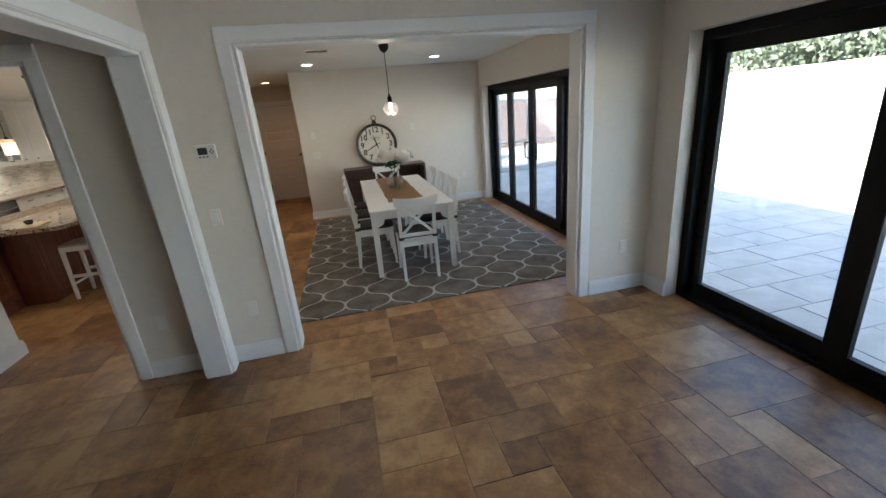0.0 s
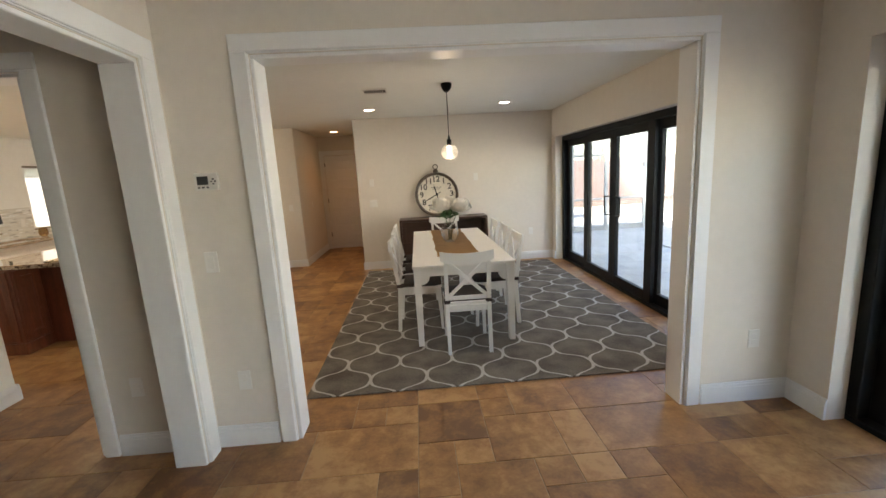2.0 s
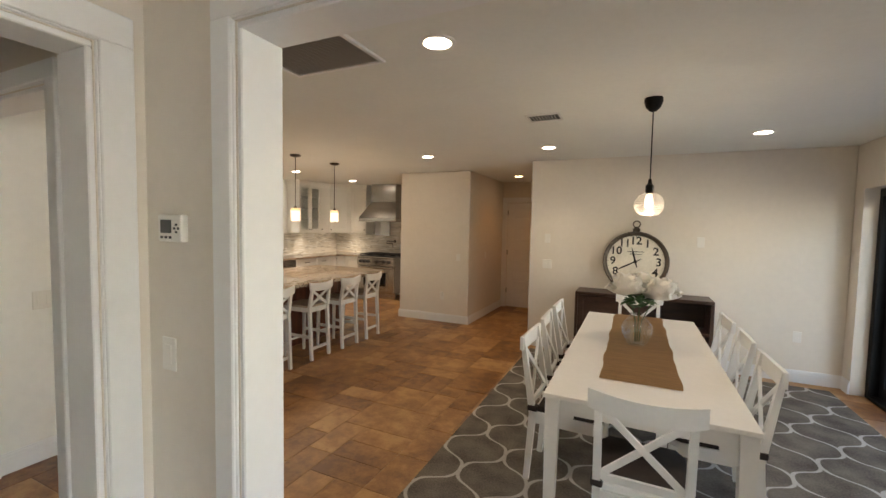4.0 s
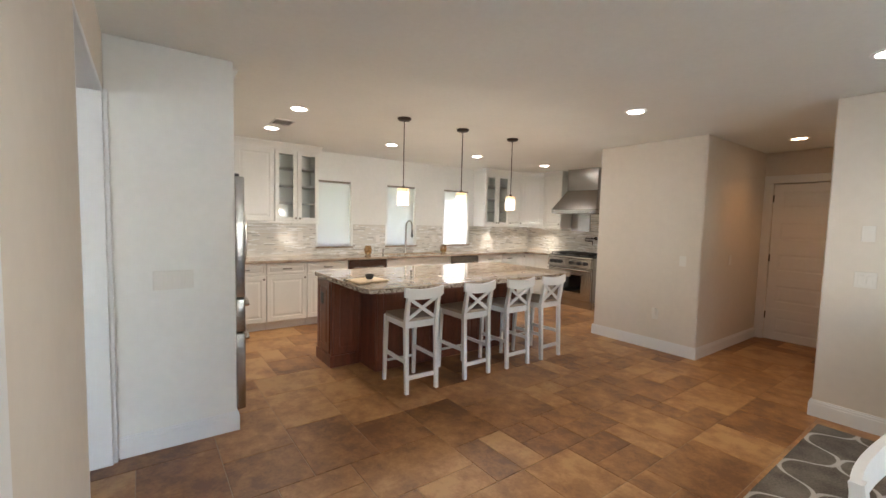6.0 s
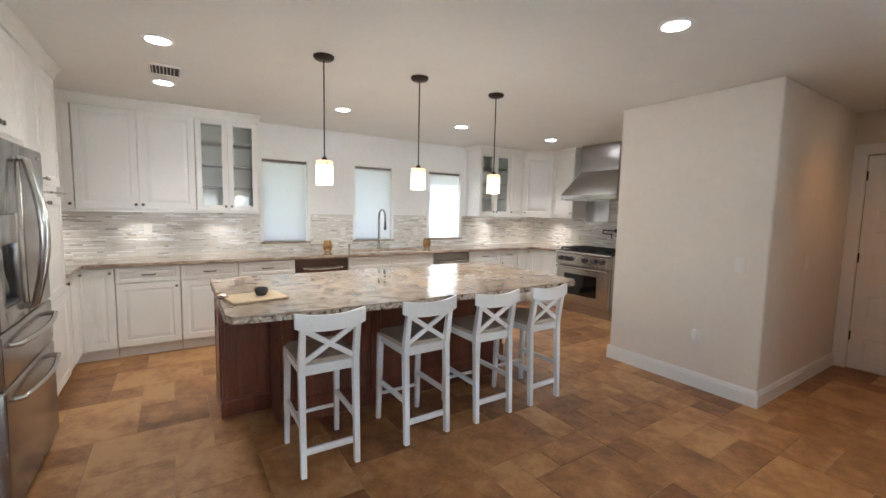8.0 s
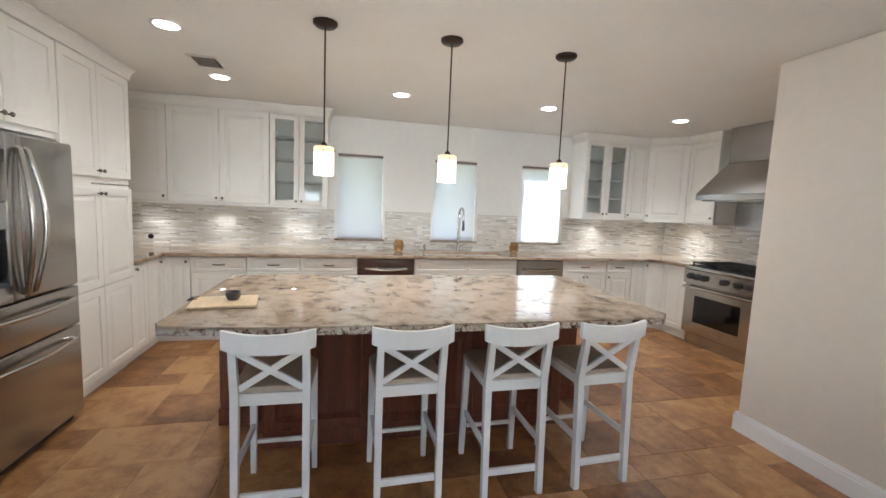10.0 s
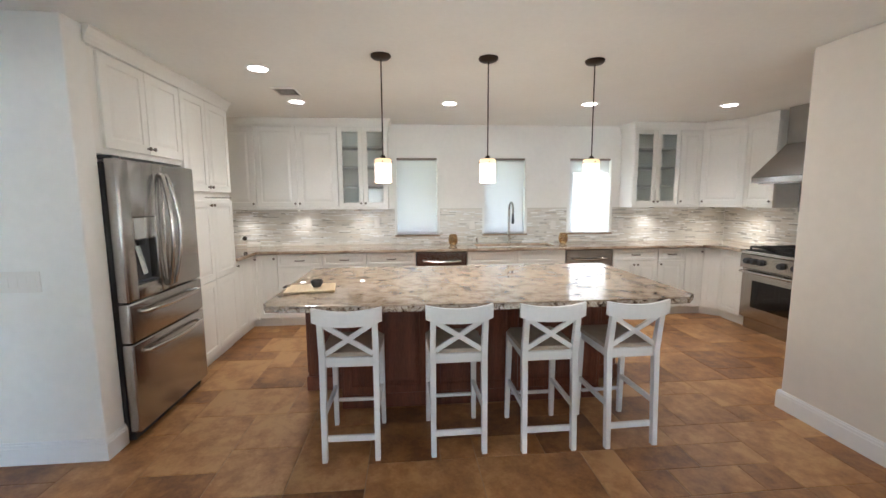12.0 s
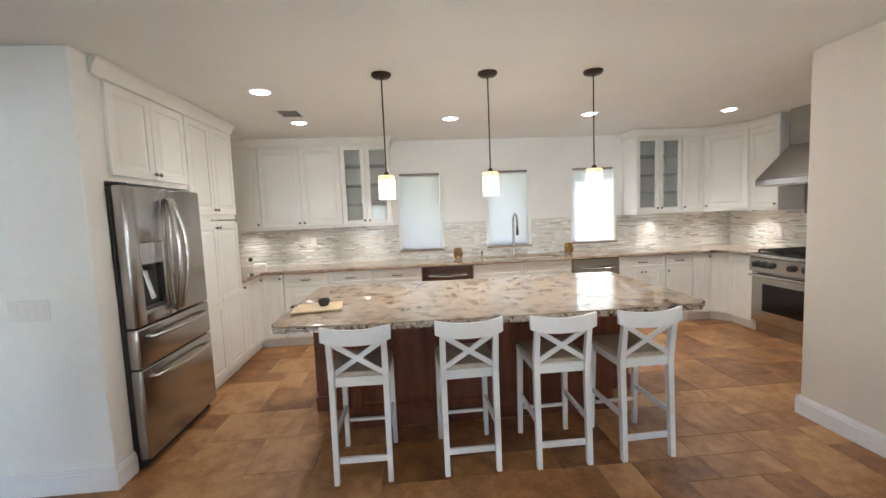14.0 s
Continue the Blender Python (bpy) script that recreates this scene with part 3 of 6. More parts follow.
def pull(parent, x, z, w=0.10, y=0.0):
    s = Shape()
    pts = [(x - w / 2, y, z), (x - w / 2 + 0.006, y - 0.024, z)] + [(x + (k / 6 - 0.5) * (w - 0.02), y - 0.026 - 0.003 * (1 - abs(k - 3) / 3), z) for k in range(1, 6)] + [(x + w / 2 - 0.006, y - 0.024, z), (x + w / 2, y, z)]
    s.tube(pts, 0.0065, 8)
    s.lathe([(0.008, 0), (0.008, -0.003), (0, -0.003)], 10, (x - w / 2, y, z), "y").lathe([(0.008, 0), (0.008, -0.003), (0, -0.003)], 10, (x + w / 2, y, z), "y")
    return part("pull", s, PULLM, parent, "dark pewter bar pull", True)


def cabinet(name, m, w, d, z0, z1, fronts, label, glassy=False, mat=CAB, toe=False, group="", open_sides=None):
    """A cabinet unit whose front looks along local -y. fronts: (kind, x, z, w, h, knob x, knob z)."""
    th = thing(name, 0, 0, 0, 0, label, "cabinet", group)
    th.matrix_basis = m
    y0 = 0.021
    if glassy:
        for nm, q in (("side", (0, y0, z0, 0.02, d, z1)), ("side", (w - 0.02, y0, z0, w, d, z1)), ("bottom", (0.02, y0, z0, w - 0.02, d, z0 + 0.02)), ("top", (0.02, y0, z1 - 0.02, w - 0.02, d, z1)), ("back", (0.02, d - 0.01, z0 + 0.02, w - 0.02, d, z1 - 0.02)), ("mullion", (w / 2 - 0.02, y0, z0 + 0.02, w / 2 + 0.02, y0 + 0.02, z1 - 0.02))):
            part(nm, Shape().box(*q), mat, th)
        for k in range(1, 4):
            zz = z0 + (z1 - z0) * k / 4
            # shelves in a darker grey than the case around them
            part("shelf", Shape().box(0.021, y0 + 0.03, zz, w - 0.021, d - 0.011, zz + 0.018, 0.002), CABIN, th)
    else:
        part("body", Shape().box(0, y0, z0, w, d, z1, 0.002), mat, th)
    if toe:
        part("toe_kick", Shape().box(0, 0.075, 0.0, w, 0.09, z0), mat, th)
    for kind, x, z, fw, fh, kx, kz in fronts:
        g = 0.002
        if kind == "glass":
            st = 0.055
            s = Shape().box(x + g, 0, z + g, x + st, 0.02, z + fh - g, 0.002).box(x + fw - st, 0, z + g, x + fw - g, 0.02, z + fh - g, 0.002).box(x + st, 0, z + g, x + fw - st, 0.02, z + st, 0.002).box(x + st, 0, z + fh - st, x + fw - st, 0.02, z + fh - g, 0.002)
            dr = part("door", s, mat, th)
            gp = part("pane", Shape().box(x + st, 0.008, z + st, x + fw - st, 0.012, z + fh - st), GLASS, dr, "clear glass pane")
            gp.visible_shadow = False
        else:
            rings = RAISED if kind == "door" else DRAWER
            dr = part("door" if kind == "door" else "drawer_front", Shape().panel(x + g, z + g, fw - 2 * g, fh - 2 * g, 0, 0.02, rings), mat, th)
        if kz is not None:
            (pull(dr, x + fw / 2, z + fh / 2, min(0.1, fw * 0.5)) if kx is None else knob(dr, kx, kz))
    return th


def facing_east(y, x):
    return pose(x, y, 0, 0, 0, 90)


def facing_north(x, y):
    return pose(x, y, 0, 0, 0, 180)


XF, ZB0, ZB1 = -4.985, 0.105, 0.865      # base cabinet fronts of the back wall
DB = XF - XB - 0.003
W_LBL = "white raised-panel base cabinet under the granite counter"


def base(y0, y1, kind, label=W_LBL):
    w = y1 - y0
    zt = 0.715
    if kind == "door":
        f = [("door", 0, ZB0 + 0.005, w, ZB1 - ZB0 - 0.01, w - 0.03, ZB1 - 0.05)]
    elif kind == "drawer_door":
        f = [("drawer", 0, zt, w, ZB1 - zt - 0.005, None, 1), ("door", 0, ZB0 + 0.005, w, zt - ZB0 - 0.01, w - 0.03 if int(y0 * 10) % 2 else 0.03, zt - 0.05)]
    elif kind == "drawer_doors":
        f = [("drawer", 0, zt, w, ZB1 - zt - 0.005, None, 1), ("door", 0, ZB0 + 0.005, w / 2, zt - ZB0 - 0.01, w / 2 - 0.025, zt - 0.05), ("door", w / 2, ZB0 + 0.005, w / 2, zt - ZB0 - 0.01, w / 2 + 0.025, zt - 0.05)]
    elif kind == "sink":
        f = [("drawer", 0, zt, w / 2, ZB1 - zt - 0.005, 0, None), ("drawer", w / 2, zt, w / 2, ZB1 - zt - 0.005, 0, None), ("door", 0, ZB0 + 0.005, w / 2, zt - ZB0 - 0.01, w / 2 - 0.03, zt - 0.05), ("door", w / 2, ZB0 + 0.005, w / 2, zt - ZB0 - 0.01, w / 2 + 0.03, zt - 0.05)]
    return cabinet("base_cabinet", facing_east(y0, XF), w, DB, ZB0, ZB1, f, label, toe=True, group="kitchen base cabinets")


base(3.955, 4.19, "door")
base(4.195, 4.695, "drawer_door", "white base cabinet with one drawer over a raised-panel door")
base(4.70, 5.205, "drawer_door", "white base cabinet with one drawer over a raised-panel door")
base(5.21, 5.785, "drawer_doors", "white base cabinet with one drawer over two doors")
base(6.405, 7.61, "sink", "white sink base cabinet with two false drawer fronts")
base(8.215, 8.80, "drawer_doors", "white base cabinet with one drawer over two doors")
base(8.805, 9.16, "drawer_door", "white base cabinet with one drawer over a raised-panel door")
base(9.165, 9.40, "door")


def dishwasher(y0, y1):
    th = thing("dishwasher", 0, 0, 0, 0, "dark stainless dishwasher with a bowed handle under the counter", "dishwasher", "dishwashers")
    th.matrix_basis = facing_east(y0, XF)
    w = y1 - y0
    part("body", Shape().box(0.005, 0.022, 0.10, w - 0.005, DB, ZB1 - 0.005), DARKP, th)
    part("door", Shape().box(0.004, -0.006, 0.11, w - 0.004, 0.02, ZB1 - 0.006, 0.004, 2), STEEL, th)
    s = Shape().tube([(0.08, -0.006, 0.755), (0.085, -0.035, 0.755)] + [(0.085 + (w - 0.17) * k / 8, -0.04 - 0.012 * math.sin(math.pi * k / 8), 0.755 - 0.012 * math.sin(math.pi * k / 8)) for k in range(9)] + [(w - 0.085, -0.035, 0.755), (w - 0.08, -0.006, 0.755)], 0.011)
    part("handle", s, CHROME, th, "bright bowed handle", True)
    part("toe_kick", Shape().box(0, 0.07, 0, w, 0.085, 0.10), DARKP, th)


dishwasher(5.79, 6.40)
dishwasher(7.615, 8.21)

# corner and return units along the fridge wall and the range wall
cabinet("base_cabinet", facing_north(-4.447, 3.945), 0.248, 0.62, ZB0, ZB1, [("door", 0, ZB0 + 0.005, 0.248, 0.75, 0.03, 0.815)], "narrow white base cabinet beside the pantry", toe=True, group="kitchen base cabinets")
cabinet("base_cabinet", facing_north(-4.70, 3.945), 0.265, 0.62, ZB0, ZB1, [("door", 0, ZB0 + 0.005, 0.265, 0.75, 0.235, 0.815)], "narrow white base cabinet in the kitchen corner", toe=True, group="kitchen base cabinets")
YF = 9.515                               # range wall fronts
m_diag = pose(XF, 9.405, 0, 0, 0, 45)
cabinet("base_cabinet", m_diag, 0.19, 0.30, ZB0, ZB1, [("door", 0, ZB0 + 0.005, 0.19, 0.75, 0.02, None)], "angled white corner base cabinet", toe=True, group="kitchen base cabinets")
cabinet("base_cabinet", pose(-4.845, YF, 0), 0.345, 0.63, ZB0, ZB1, [("door", 0, ZB0 + 0.005, 0.345, 0.75, 0, None)], "white base cabinet with a towel bar beside the range", toe=True, group="kitchen base cabinets")

part("filler", Shape().box(-5.005, 3.90, 0.105, -4.958, 3.966, 0.865), CAB, bpy.data.objects["base_cabinet"]).matrix_parent_inverse = bpy.data.objects["base_cabinet"].matrix_basis.inverted()
part("corner_filler", Shape().prism([(XB + 0.01, 9.30), (XF - 0.010, 9.30), (XF - 0.010, 9.415), (-4.855, 9.532), (-4.52, 9.532), (-4.52, YR - 0.02), (XB + 0.01, YR - 0.02)], 0.106, 0.864), CAB, bpy.data.objects["base_cabinet"]).matrix_parent_inverse = bpy.data.objects["base_cabinet"].matrix_basis.inverted()
# counters of granite with a sink cut-out
c = 0.90
ct = thing("granite_countertop", 0, 0, 0, 0, "polished cream granite countertop with dark veins along the walls", "countertop")
XCF = XF + 0.035
part("slab", Shape().box(XB + 0.003, 3.30, 0.867, XCF, 6.55, c, 0.006, 2).box(XB + 0.003, 6.55, 0.867, -5.46, 7.52, c, 0.004).box(-5.09, 6.55, 0.867, XCF, 7.52, c, 0.006, 2).box(XB + 0.003, 7.52, 0.867, XCF, 9.36, c, 0.006, 2), GRANITE, ct)
part("slab_return", Shape().box(XCF + 0.001, 3.30, 0.867, -4.444, 3.98, c, 0.006, 2), GRANITE, ct)
part("slab_corner", Shape().prism([(XB + 0.003, 9.361), (XCF, 9.361), (XCF + 0.12, 9.48), (-4.50, 9.48), (-4.50, YR - 0.003), (XB + 0.003, YR - 0.003)], 0.867, c, 0.005), GRANITE, ct)

sink = thing("kitchen_sink", -5.275, 7.035, 0.68, 0, "undermount stainless kitchen sink set in the granite", "sink")
part("basin", Shape().box(-0.185, -0.485, 0, 0.185, 0.485, 0.006).box(-0.185, -0.485, 0.006, -0.180, 0.485, 0.186).box(0.180, -0.485, 0.006, 0.185, 0.485, 0.186).box(-0.18, -0.485, 0.006, 0.18, -0.48, 0.186).box(-0.18, 0.48, 0.006, 0.18, 0.485, 0.186), STEEL, sink)

fau = thing("kitchen_faucet", -5.50, 7.03, c, 0, "tall chrome spring pull-down faucet behind the sink", "faucet")
part("base", Shape().lathe([(0.0, 0), (0.028, 0), (0.026, 0.02), (0.018, 0.03), (0.017, 0.10), (0.0, 0.10)], 16), CHROME, fau, smooth=True)
arc = [(0, 0, 0.08), (0, 0, 0.44)] + [(0.10 - 0.10 * math.cos(a), 0, 0.44 + 0.10 * math.sin(a)) for a in [math.pi * k / 10 for k in range(1, 11)]] + [(0.2, 0, 0.39)]
part("spout", Shape().tube(arc, 0.013, 12), STEEL, fau, smooth=True)
part("spring", Shape().lathe([(0.0155 + 0.003 * (k % 2), 0.12 + 0.32 * k / 40) for k in range(41)], 12), CHROME, fau, smooth=True)
part("spray_head", Shape().lathe([(0.0, 0.27), (0.017, 0.27), (0.019, 0.29), (0.013, 0.39), (0.0, 0.39)], 14, (0.2, 0, 0)), DARKP, fau, smooth=True)
part("lever", Shape().tube([(0, 0.015, 0.06), (0, 0.06, 0.075), (0, 0.10, 0.10)], 0.006), CHROME, fau, smooth=True)
soap = thing("soap_dispenser", -5.49, 6.60, c, 0, "small chrome soap dispenser beside the sink", "dispenser")
part("body", Shape().lathe([(0, 0), (0.02, 0), (0.014, 0.012), (0.011, 0.06), (0.013, 0.075), (0, 0.078)], 14), CHROME, soap, smooth=True)
part("nozzle", Shape().tube([(0, 0, 0.07), (0.03, 0, 0.078), (0.055, 0, 0.07)], 0.005), CHROME, soap, smooth=True)


def votive(y):
    th = thing("glass_votive", -5.36, y, c, 0, "bulbous amber glass candle holder on the counter", "candle holder", "votives")
    part("bowl", Shape().lathe([(0.0, 0.004), (0.035, 0.002), (0.055, 0.03), (0.062, 0.07), (0.052, 0.115), (0.042, 0.14), (0.039, 0.14), (0.048, 0.115), (0.057, 0.07), (0.05, 0.034), (0.03, 0.008), (0.0, 0.008)], 18), AMBER, th, smooth=True)
    part("candle", Shape().lathe([(0, 0.009), (0.022, 0.009), (0.022, 0.032), (0.0, 0.034)], 12), PETAL, th)


votive(6.27), votive(7.72)

# upper cabinets
XU, ZU0, ZU1 = -5.265, 1.395, 2.345
DU = XU - XB - 0.003


def upper(y0, y1, n, glassy=False, label="white wall cabinet with plain raised-panel doors"):
    w = y1 - y0
    fr = []
    for i in range(n):
        fw = w / n
        left = (i == 0 and n == 2) or (n == 1 and y0 < 4)
        fr.append(("glass" if glassy else "door", i * fw, ZU0, fw, ZU1 - ZU0, i * fw + (fw - 0.028 if left else 0.028), ZU0 + 0.045))
    return cabinet("wall_cabinet", facing_east(y0, XU), w, DU, ZU0, ZU1, fr, label, glassy, group="kitchen wall cabinets")


upper(3.42, 3.905, 1)
upper(3.91, 4.865, 2, label="white wall cabinet with two raised-panel doors")
upper(4.87, 5.46, 2, True, "white wall cabinet with two glass doors and empty shelves")
upper(8.585, 9.20, 2, True, "white wall cabinet with two glass doors and empty shelves")
upper(9.205, 9.50, 1)
cabinet("wall_cabinet", pose(XU, 9.505, 0, 0, 0, 45), 0.455, 0.22, ZU0, ZU1, [("door", 0, ZU0, 0.455, ZU1 - ZU0, 0.03, ZU0 + 0.045)], "angled white corner wall cabinet", group="kitchen wall cabinets")
cabinet("wall_cabinet", pose(-4.94, 9.83, 0), 0.42, 0.315, ZU0, ZU1, [("door", 0, ZU0, 0.42, ZU1 - ZU0, 0.39, ZU0 + 0.045)], "white wall cabinet beside the range hood", group="kitchen wall cabinets")

part("corner_body", Shape().prism([(XB + 0.02, 9.3), (XU - 0.015, 9.3), (XU - 0.015, 9.512), (-4.95, 9.845), (-4.56, 9.845), (-4.56, YR - 0.02), (XB + 0.02, YR - 0.02)], ZU0 + 0.002, ZU1 - 0.002), CAB, bpy.data.objects["wall_cabinet"]).matrix_parent_inverse = bpy.data.objects["wall_cabinet"].matrix_basis.inverted()

CROWN = [(0.0, 0.0), (0.008, 0.0), (0.011, 0.025), (0.02, 0.05), (0.033, 0.072), (0.038, 0.077), (0.038, 0.094), (0.0, 0.094)]


def crown(pts, z, label="white crown moulding above the cabinets", closed_depth=0.1):
    """Sweeps a crown profile along plan points; the profile leans to the right of the direction."""
    s = Shape()
    P = [Vector((*p, 0)) for p in pts]
    rings = []
    for i, p in enumerate(P):
        d0 = (P[i] - P[i - 1]).normalized() if i else (P[1] - P[0]).normalized()
        d1 = (P[i + 1] - P[i]).normalized() if i < len(P) - 1 else d0
        n0, n1 = Vector((d0.y, -d0.x, 0)), Vector((d1.y, -d1.x, 0))
        n = (n0 + n1)
        n = -n / max(1e-6, n.dot(n0))
        rings.append([s.bm.verts.new(p + n * o + Vector((0, 0, z + h))) for o, h in CROWN])
    k = len(CROWN)
    for a, b in zip(rings, rings[1:]):
        for i in range(k):
            s.bm.faces.new((a[i], a[(i + 1) % k], b[(i + 1) % k], b[i]))
    s.bm.faces.new(rings[0]), s.bm.faces.new(rings[-1][::-1])
    return tagged(part("crown_moulding", s, CAB), label, "moulding", kind="structure")


crown([(-4.446, 3.40), (-4.446, 3.955), (-2.662, 3.955)], ZU1 - 0.003)
tagged(part("cabinet_fascia", Shape().box(-4.444, 3.9335, ZU1 - 0.0045, -2.6975, 3.9545, CEIL - 0.003), CAB), "white fascia board behind the crown moulding", "moulding", kind="structure")
crown([(XB, 5.465), (XU + 0.004, 5.465), (XU + 0.004, 3.40)], ZU1)
crown([(-4.515, 10.14), (-4.515, 9.826), (-4.944, 9.826), (XU + 0.004, 9.503), (XU + 0.004, 8.58), (XB, 8.58)], ZU1)
# light rail under the wall cabinets
tagged(part("light_rail", Shape().box(XB + 0.01, 3.42, ZU0 - 0.03, XU + 0.0, 5.46, ZU0 - 0.001, 0.003), CAB), "white light rail under the wall cabinets", "moulding", kind="structure")
tagged(part("light_rail", Shape().prism([(XB + 0.01, 8.585), (XU, 8.585), (XU, 9.505), (-4.94, 9.83), (-4.52, 9.83), (-4.52, 10.14), (XB + 0.01, 10.14)], ZU0 - 0.03, ZU0 - 0.001), CAB), "white light rail under the wall cabinets", "moulding", kind="structure")


def puck(x, y, power=1.6):
    th = thing("under_cabinet_light", x, y, ZU0 - 0.031, 0, "small round lit lamp under the wall cabinet", "light", "under-cabinet lights")
    part("housing", Shape().lathe([(0.035, 0), (0.035, -0.010), (0.03, -0.012), (0.026, -0.010)], 18), CHROME, th)
    part("lens", Shape().lathe([(0.0, -0.0105), (0.026, -0.0105), (0.026, -0.006)], 18), PUCK, th)
    la = bpy.data.lights.new("puck", "SPOT")
    la.energy, la.color, la.spot_size, la.spot_blend, la.shadow_soft_size = power, (1.0, 0.88, 0.72), radians(140), 0.9, 0.07
    lo = new("puck_glow", la)
    lo.matrix_world = look((x, y, ZU0 - 0.05), (x - 0.02, y, 0.5))


for px, py in ((-5.42, 4.36), (-5.42, 5.1), (-5.42, 3.7), (-5.42, 8.95), (-5.30, 9.72), (-4.98, 9.96)):
    puck(px, py, 1.2 if py > 8 else 0.8)

tagged(part("toe_corner", Shape().box(-5.075, 3.855, 0.0, -4.966, 3.87, 0.104).box(-5.075, 3.8702, 0.0, -5.06, 3.954, 0.104), CAB), "white toe kick in the cabinet corner", "toe kick", kind="structure")

tagged(part("toe_corner", Shape().prism([(XB + 0.02, 9.25), (XF - 0.079, 9.25), (XF - 0.079, 9.45), (-4.89, 9.612), (-4.51, 9.612), (-4.51, YR - 0.03), (XB + 0.02, YR - 0.03)], 0.0, 0.104), CAB), "white toe kick under the angled corner cabinet", "toe kick", kind="structure")

# pantry and refrigerator wall
cabinet("pantry_cabinet", facing_north(-3.602, 3.955), 0.84, 0.64, 0.105, ZU1, [
    ("door", 0.0, 1.555, 0.40, 0.785, 0.372, 1.60), ("door", 0.40, 1.555, 0.44, 0.785, 0.428, 1.60),
    ("door", 0.0, 0.11, 0.40, 0.66, 0.372, None), ("door", 0.40, 0.11, 0.44, 0.66, 0.428, None),
    ("door", 0.0, 0.77, 0.40, 0.715, 0.372, 1.44), ("door", 0.40, 0.77, 0.44, 0.715, 0.428, 1.44)],
    "tall white pantry cabinet with raised-panel doors", toe=True)
for bx in (-3.90, -4.12):
    hk = thing("towel_bar", bx, 3.955, 1.508, 180, "small dark rectangular towel bar on the pantry front", "towel bar", "pantry towel bars")
    part("bar", Shape().tube([(0, 0, 0), (0, -0.05, 0)], 0.006).tube([(0.17, 0, 0), (0.17, -0.05, 0)], 0.006).tube([(-0.005, -0.05, 0), (0.175, -0.05, 0)], 0.007), CHROME, hk, smooth=True)
cabinet("fridge_cabinet", facing_north(-2.70, 3.955), 0.90, 0.64, 1.755, ZU1, [
    ("door", 0.06, 1.79, 0.418, 0.545, 0.452, 1.83), ("door", 0.478, 1.79, 0.415, 0.545, 0.504, 1.83)], "white cabinet with two doors above the refrigerator")


def fridge():
    th = thing("refrigerator", -2.70, 4.035, 0, 180, "stainless french-door refrigerator with ice dispenser and two drawers", "refrigerator")
    W, H = 0.86, 1.728
    part("body", Shape().box(0.0, 0.075, 0.03, W, 0.70, H - 0.02, 0.006), DARKP, th, "dark grey cabinet")
    part("kick_grille", Shape().box(0.02, 0.05, 0.0, W - 0.02, 0.2, 0.045, 0.004), DARKP, th)
    x1 = W / 2 - 0.003
    zb, zt = 0.875, H
    # left door round a dispenser niche
    dx0, dx1, dz0, dz1 = 0.11, 0.335, 0.965, 1.385
    s = Shape().box(0.0, 0, zb, dx0, 0.07, zt, 0.012, 3).box(dx1, 0, zb, x1, 0.07, zt, 0.012, 3).box(dx0 - 0.014, 0.0005, zb + 0.001, dx1 + 0.014, 0.07, dz0, 0.008, 2).box(dx0 - 0.014, 0.0005, dz1, dx1 + 0.014, 0.07, zt - 0.001, 0.008, 2)
    ld = part("door", s, STEEL, th, "stainless door with an ice dispenser", True)
    part("dispenser_niche", Shape().box(dx0, 0.058, dz0, dx1, 0.066, 1.245).box(dx0, 0.01, dz0, dx1, 0.06, dz0 + 0.012, 0.003), DARKP, ld, "dark dispenser niche")
    part("dispenser_display", Shape().box(dx0 + 0.002, 0.004, 1.245, dx1 - 0.002, 0.05, dz1 - 0.002, 0.004), STEEL_H, ld, "grey dispenser control panel")
    part("dispenser_paddle", Shape().beam((0.19, 0.05, 1.22), (0.21, 0.02, 1.02), 0.05, 0.008), CHROME, ld)
    part("dispenser_spout", Shape().lathe([(0.0, 1.205), (0.018, 1.205), (0.024, 1.243), (0, 1.243)], 12, (0.23, 0.035, 0)), DARKP, ld)
    rd = part("door", Shape().box(x1 + 0.006, 0, zb, W, 0.07, zt, 0.014, 3), STEEL, th, smooth=True)
    part("badge", Shape().box(0.74, -0.002, 1.675, 0.81, 0.002, 1.687), CHROME, rd)
    for dr, xx, sg in ((ld, x1 - 0.035, -1), (rd, x1 + 0.041, 1)):
        pts = [(xx - 0.012 * sg, 0.0, 0.915), (xx - 0.012 * sg, -0.02, 0.92)] + [(xx - 0.012 * sg + 0.022 * sg * math.sin(math.pi * k / 12), -0.024 - 0.052 * math.sin(math.pi * k / 12), 0.92 + 0.73 * k / 12) for k in range(13)] + [(xx - 0.012 * sg, -0.02, 1.65), (xx - 0.012 * sg, 0.0, 1.655)]
        part("handle", Shape().tube(pts, 0.0135, 10), CHROME, dr, "long bowed steel handle", True)
    for a, b in ((0.625, 0.868), (0.06, 0.618)):
        d = part("drawer", Shape().box(0.0, 0, a, W, 0.07, b, 0.012, 3), STEEL, th, smooth=True)
        zz = b - 0.065
        pts = [(0.10, 0.0, zz), (0.105, -0.03, zz)] + [(0.105 + 0.65 * k / 12, -0.034 - 0.03 * math.sin(math.pi * k / 12), zz) for k in range(13)] + [(0.755, -0.03, zz), (0.76, 0.0, zz)]
        part("handle", Shape().tube(pts, 0.013, 10), CHROME, d, "long bowed steel handle", True)
    part("hinge_cover", Shape().box(0.02, 0.03, H, 0.10, 0.16, H + 0.02, 0.006), DARKP, th)


fridge()


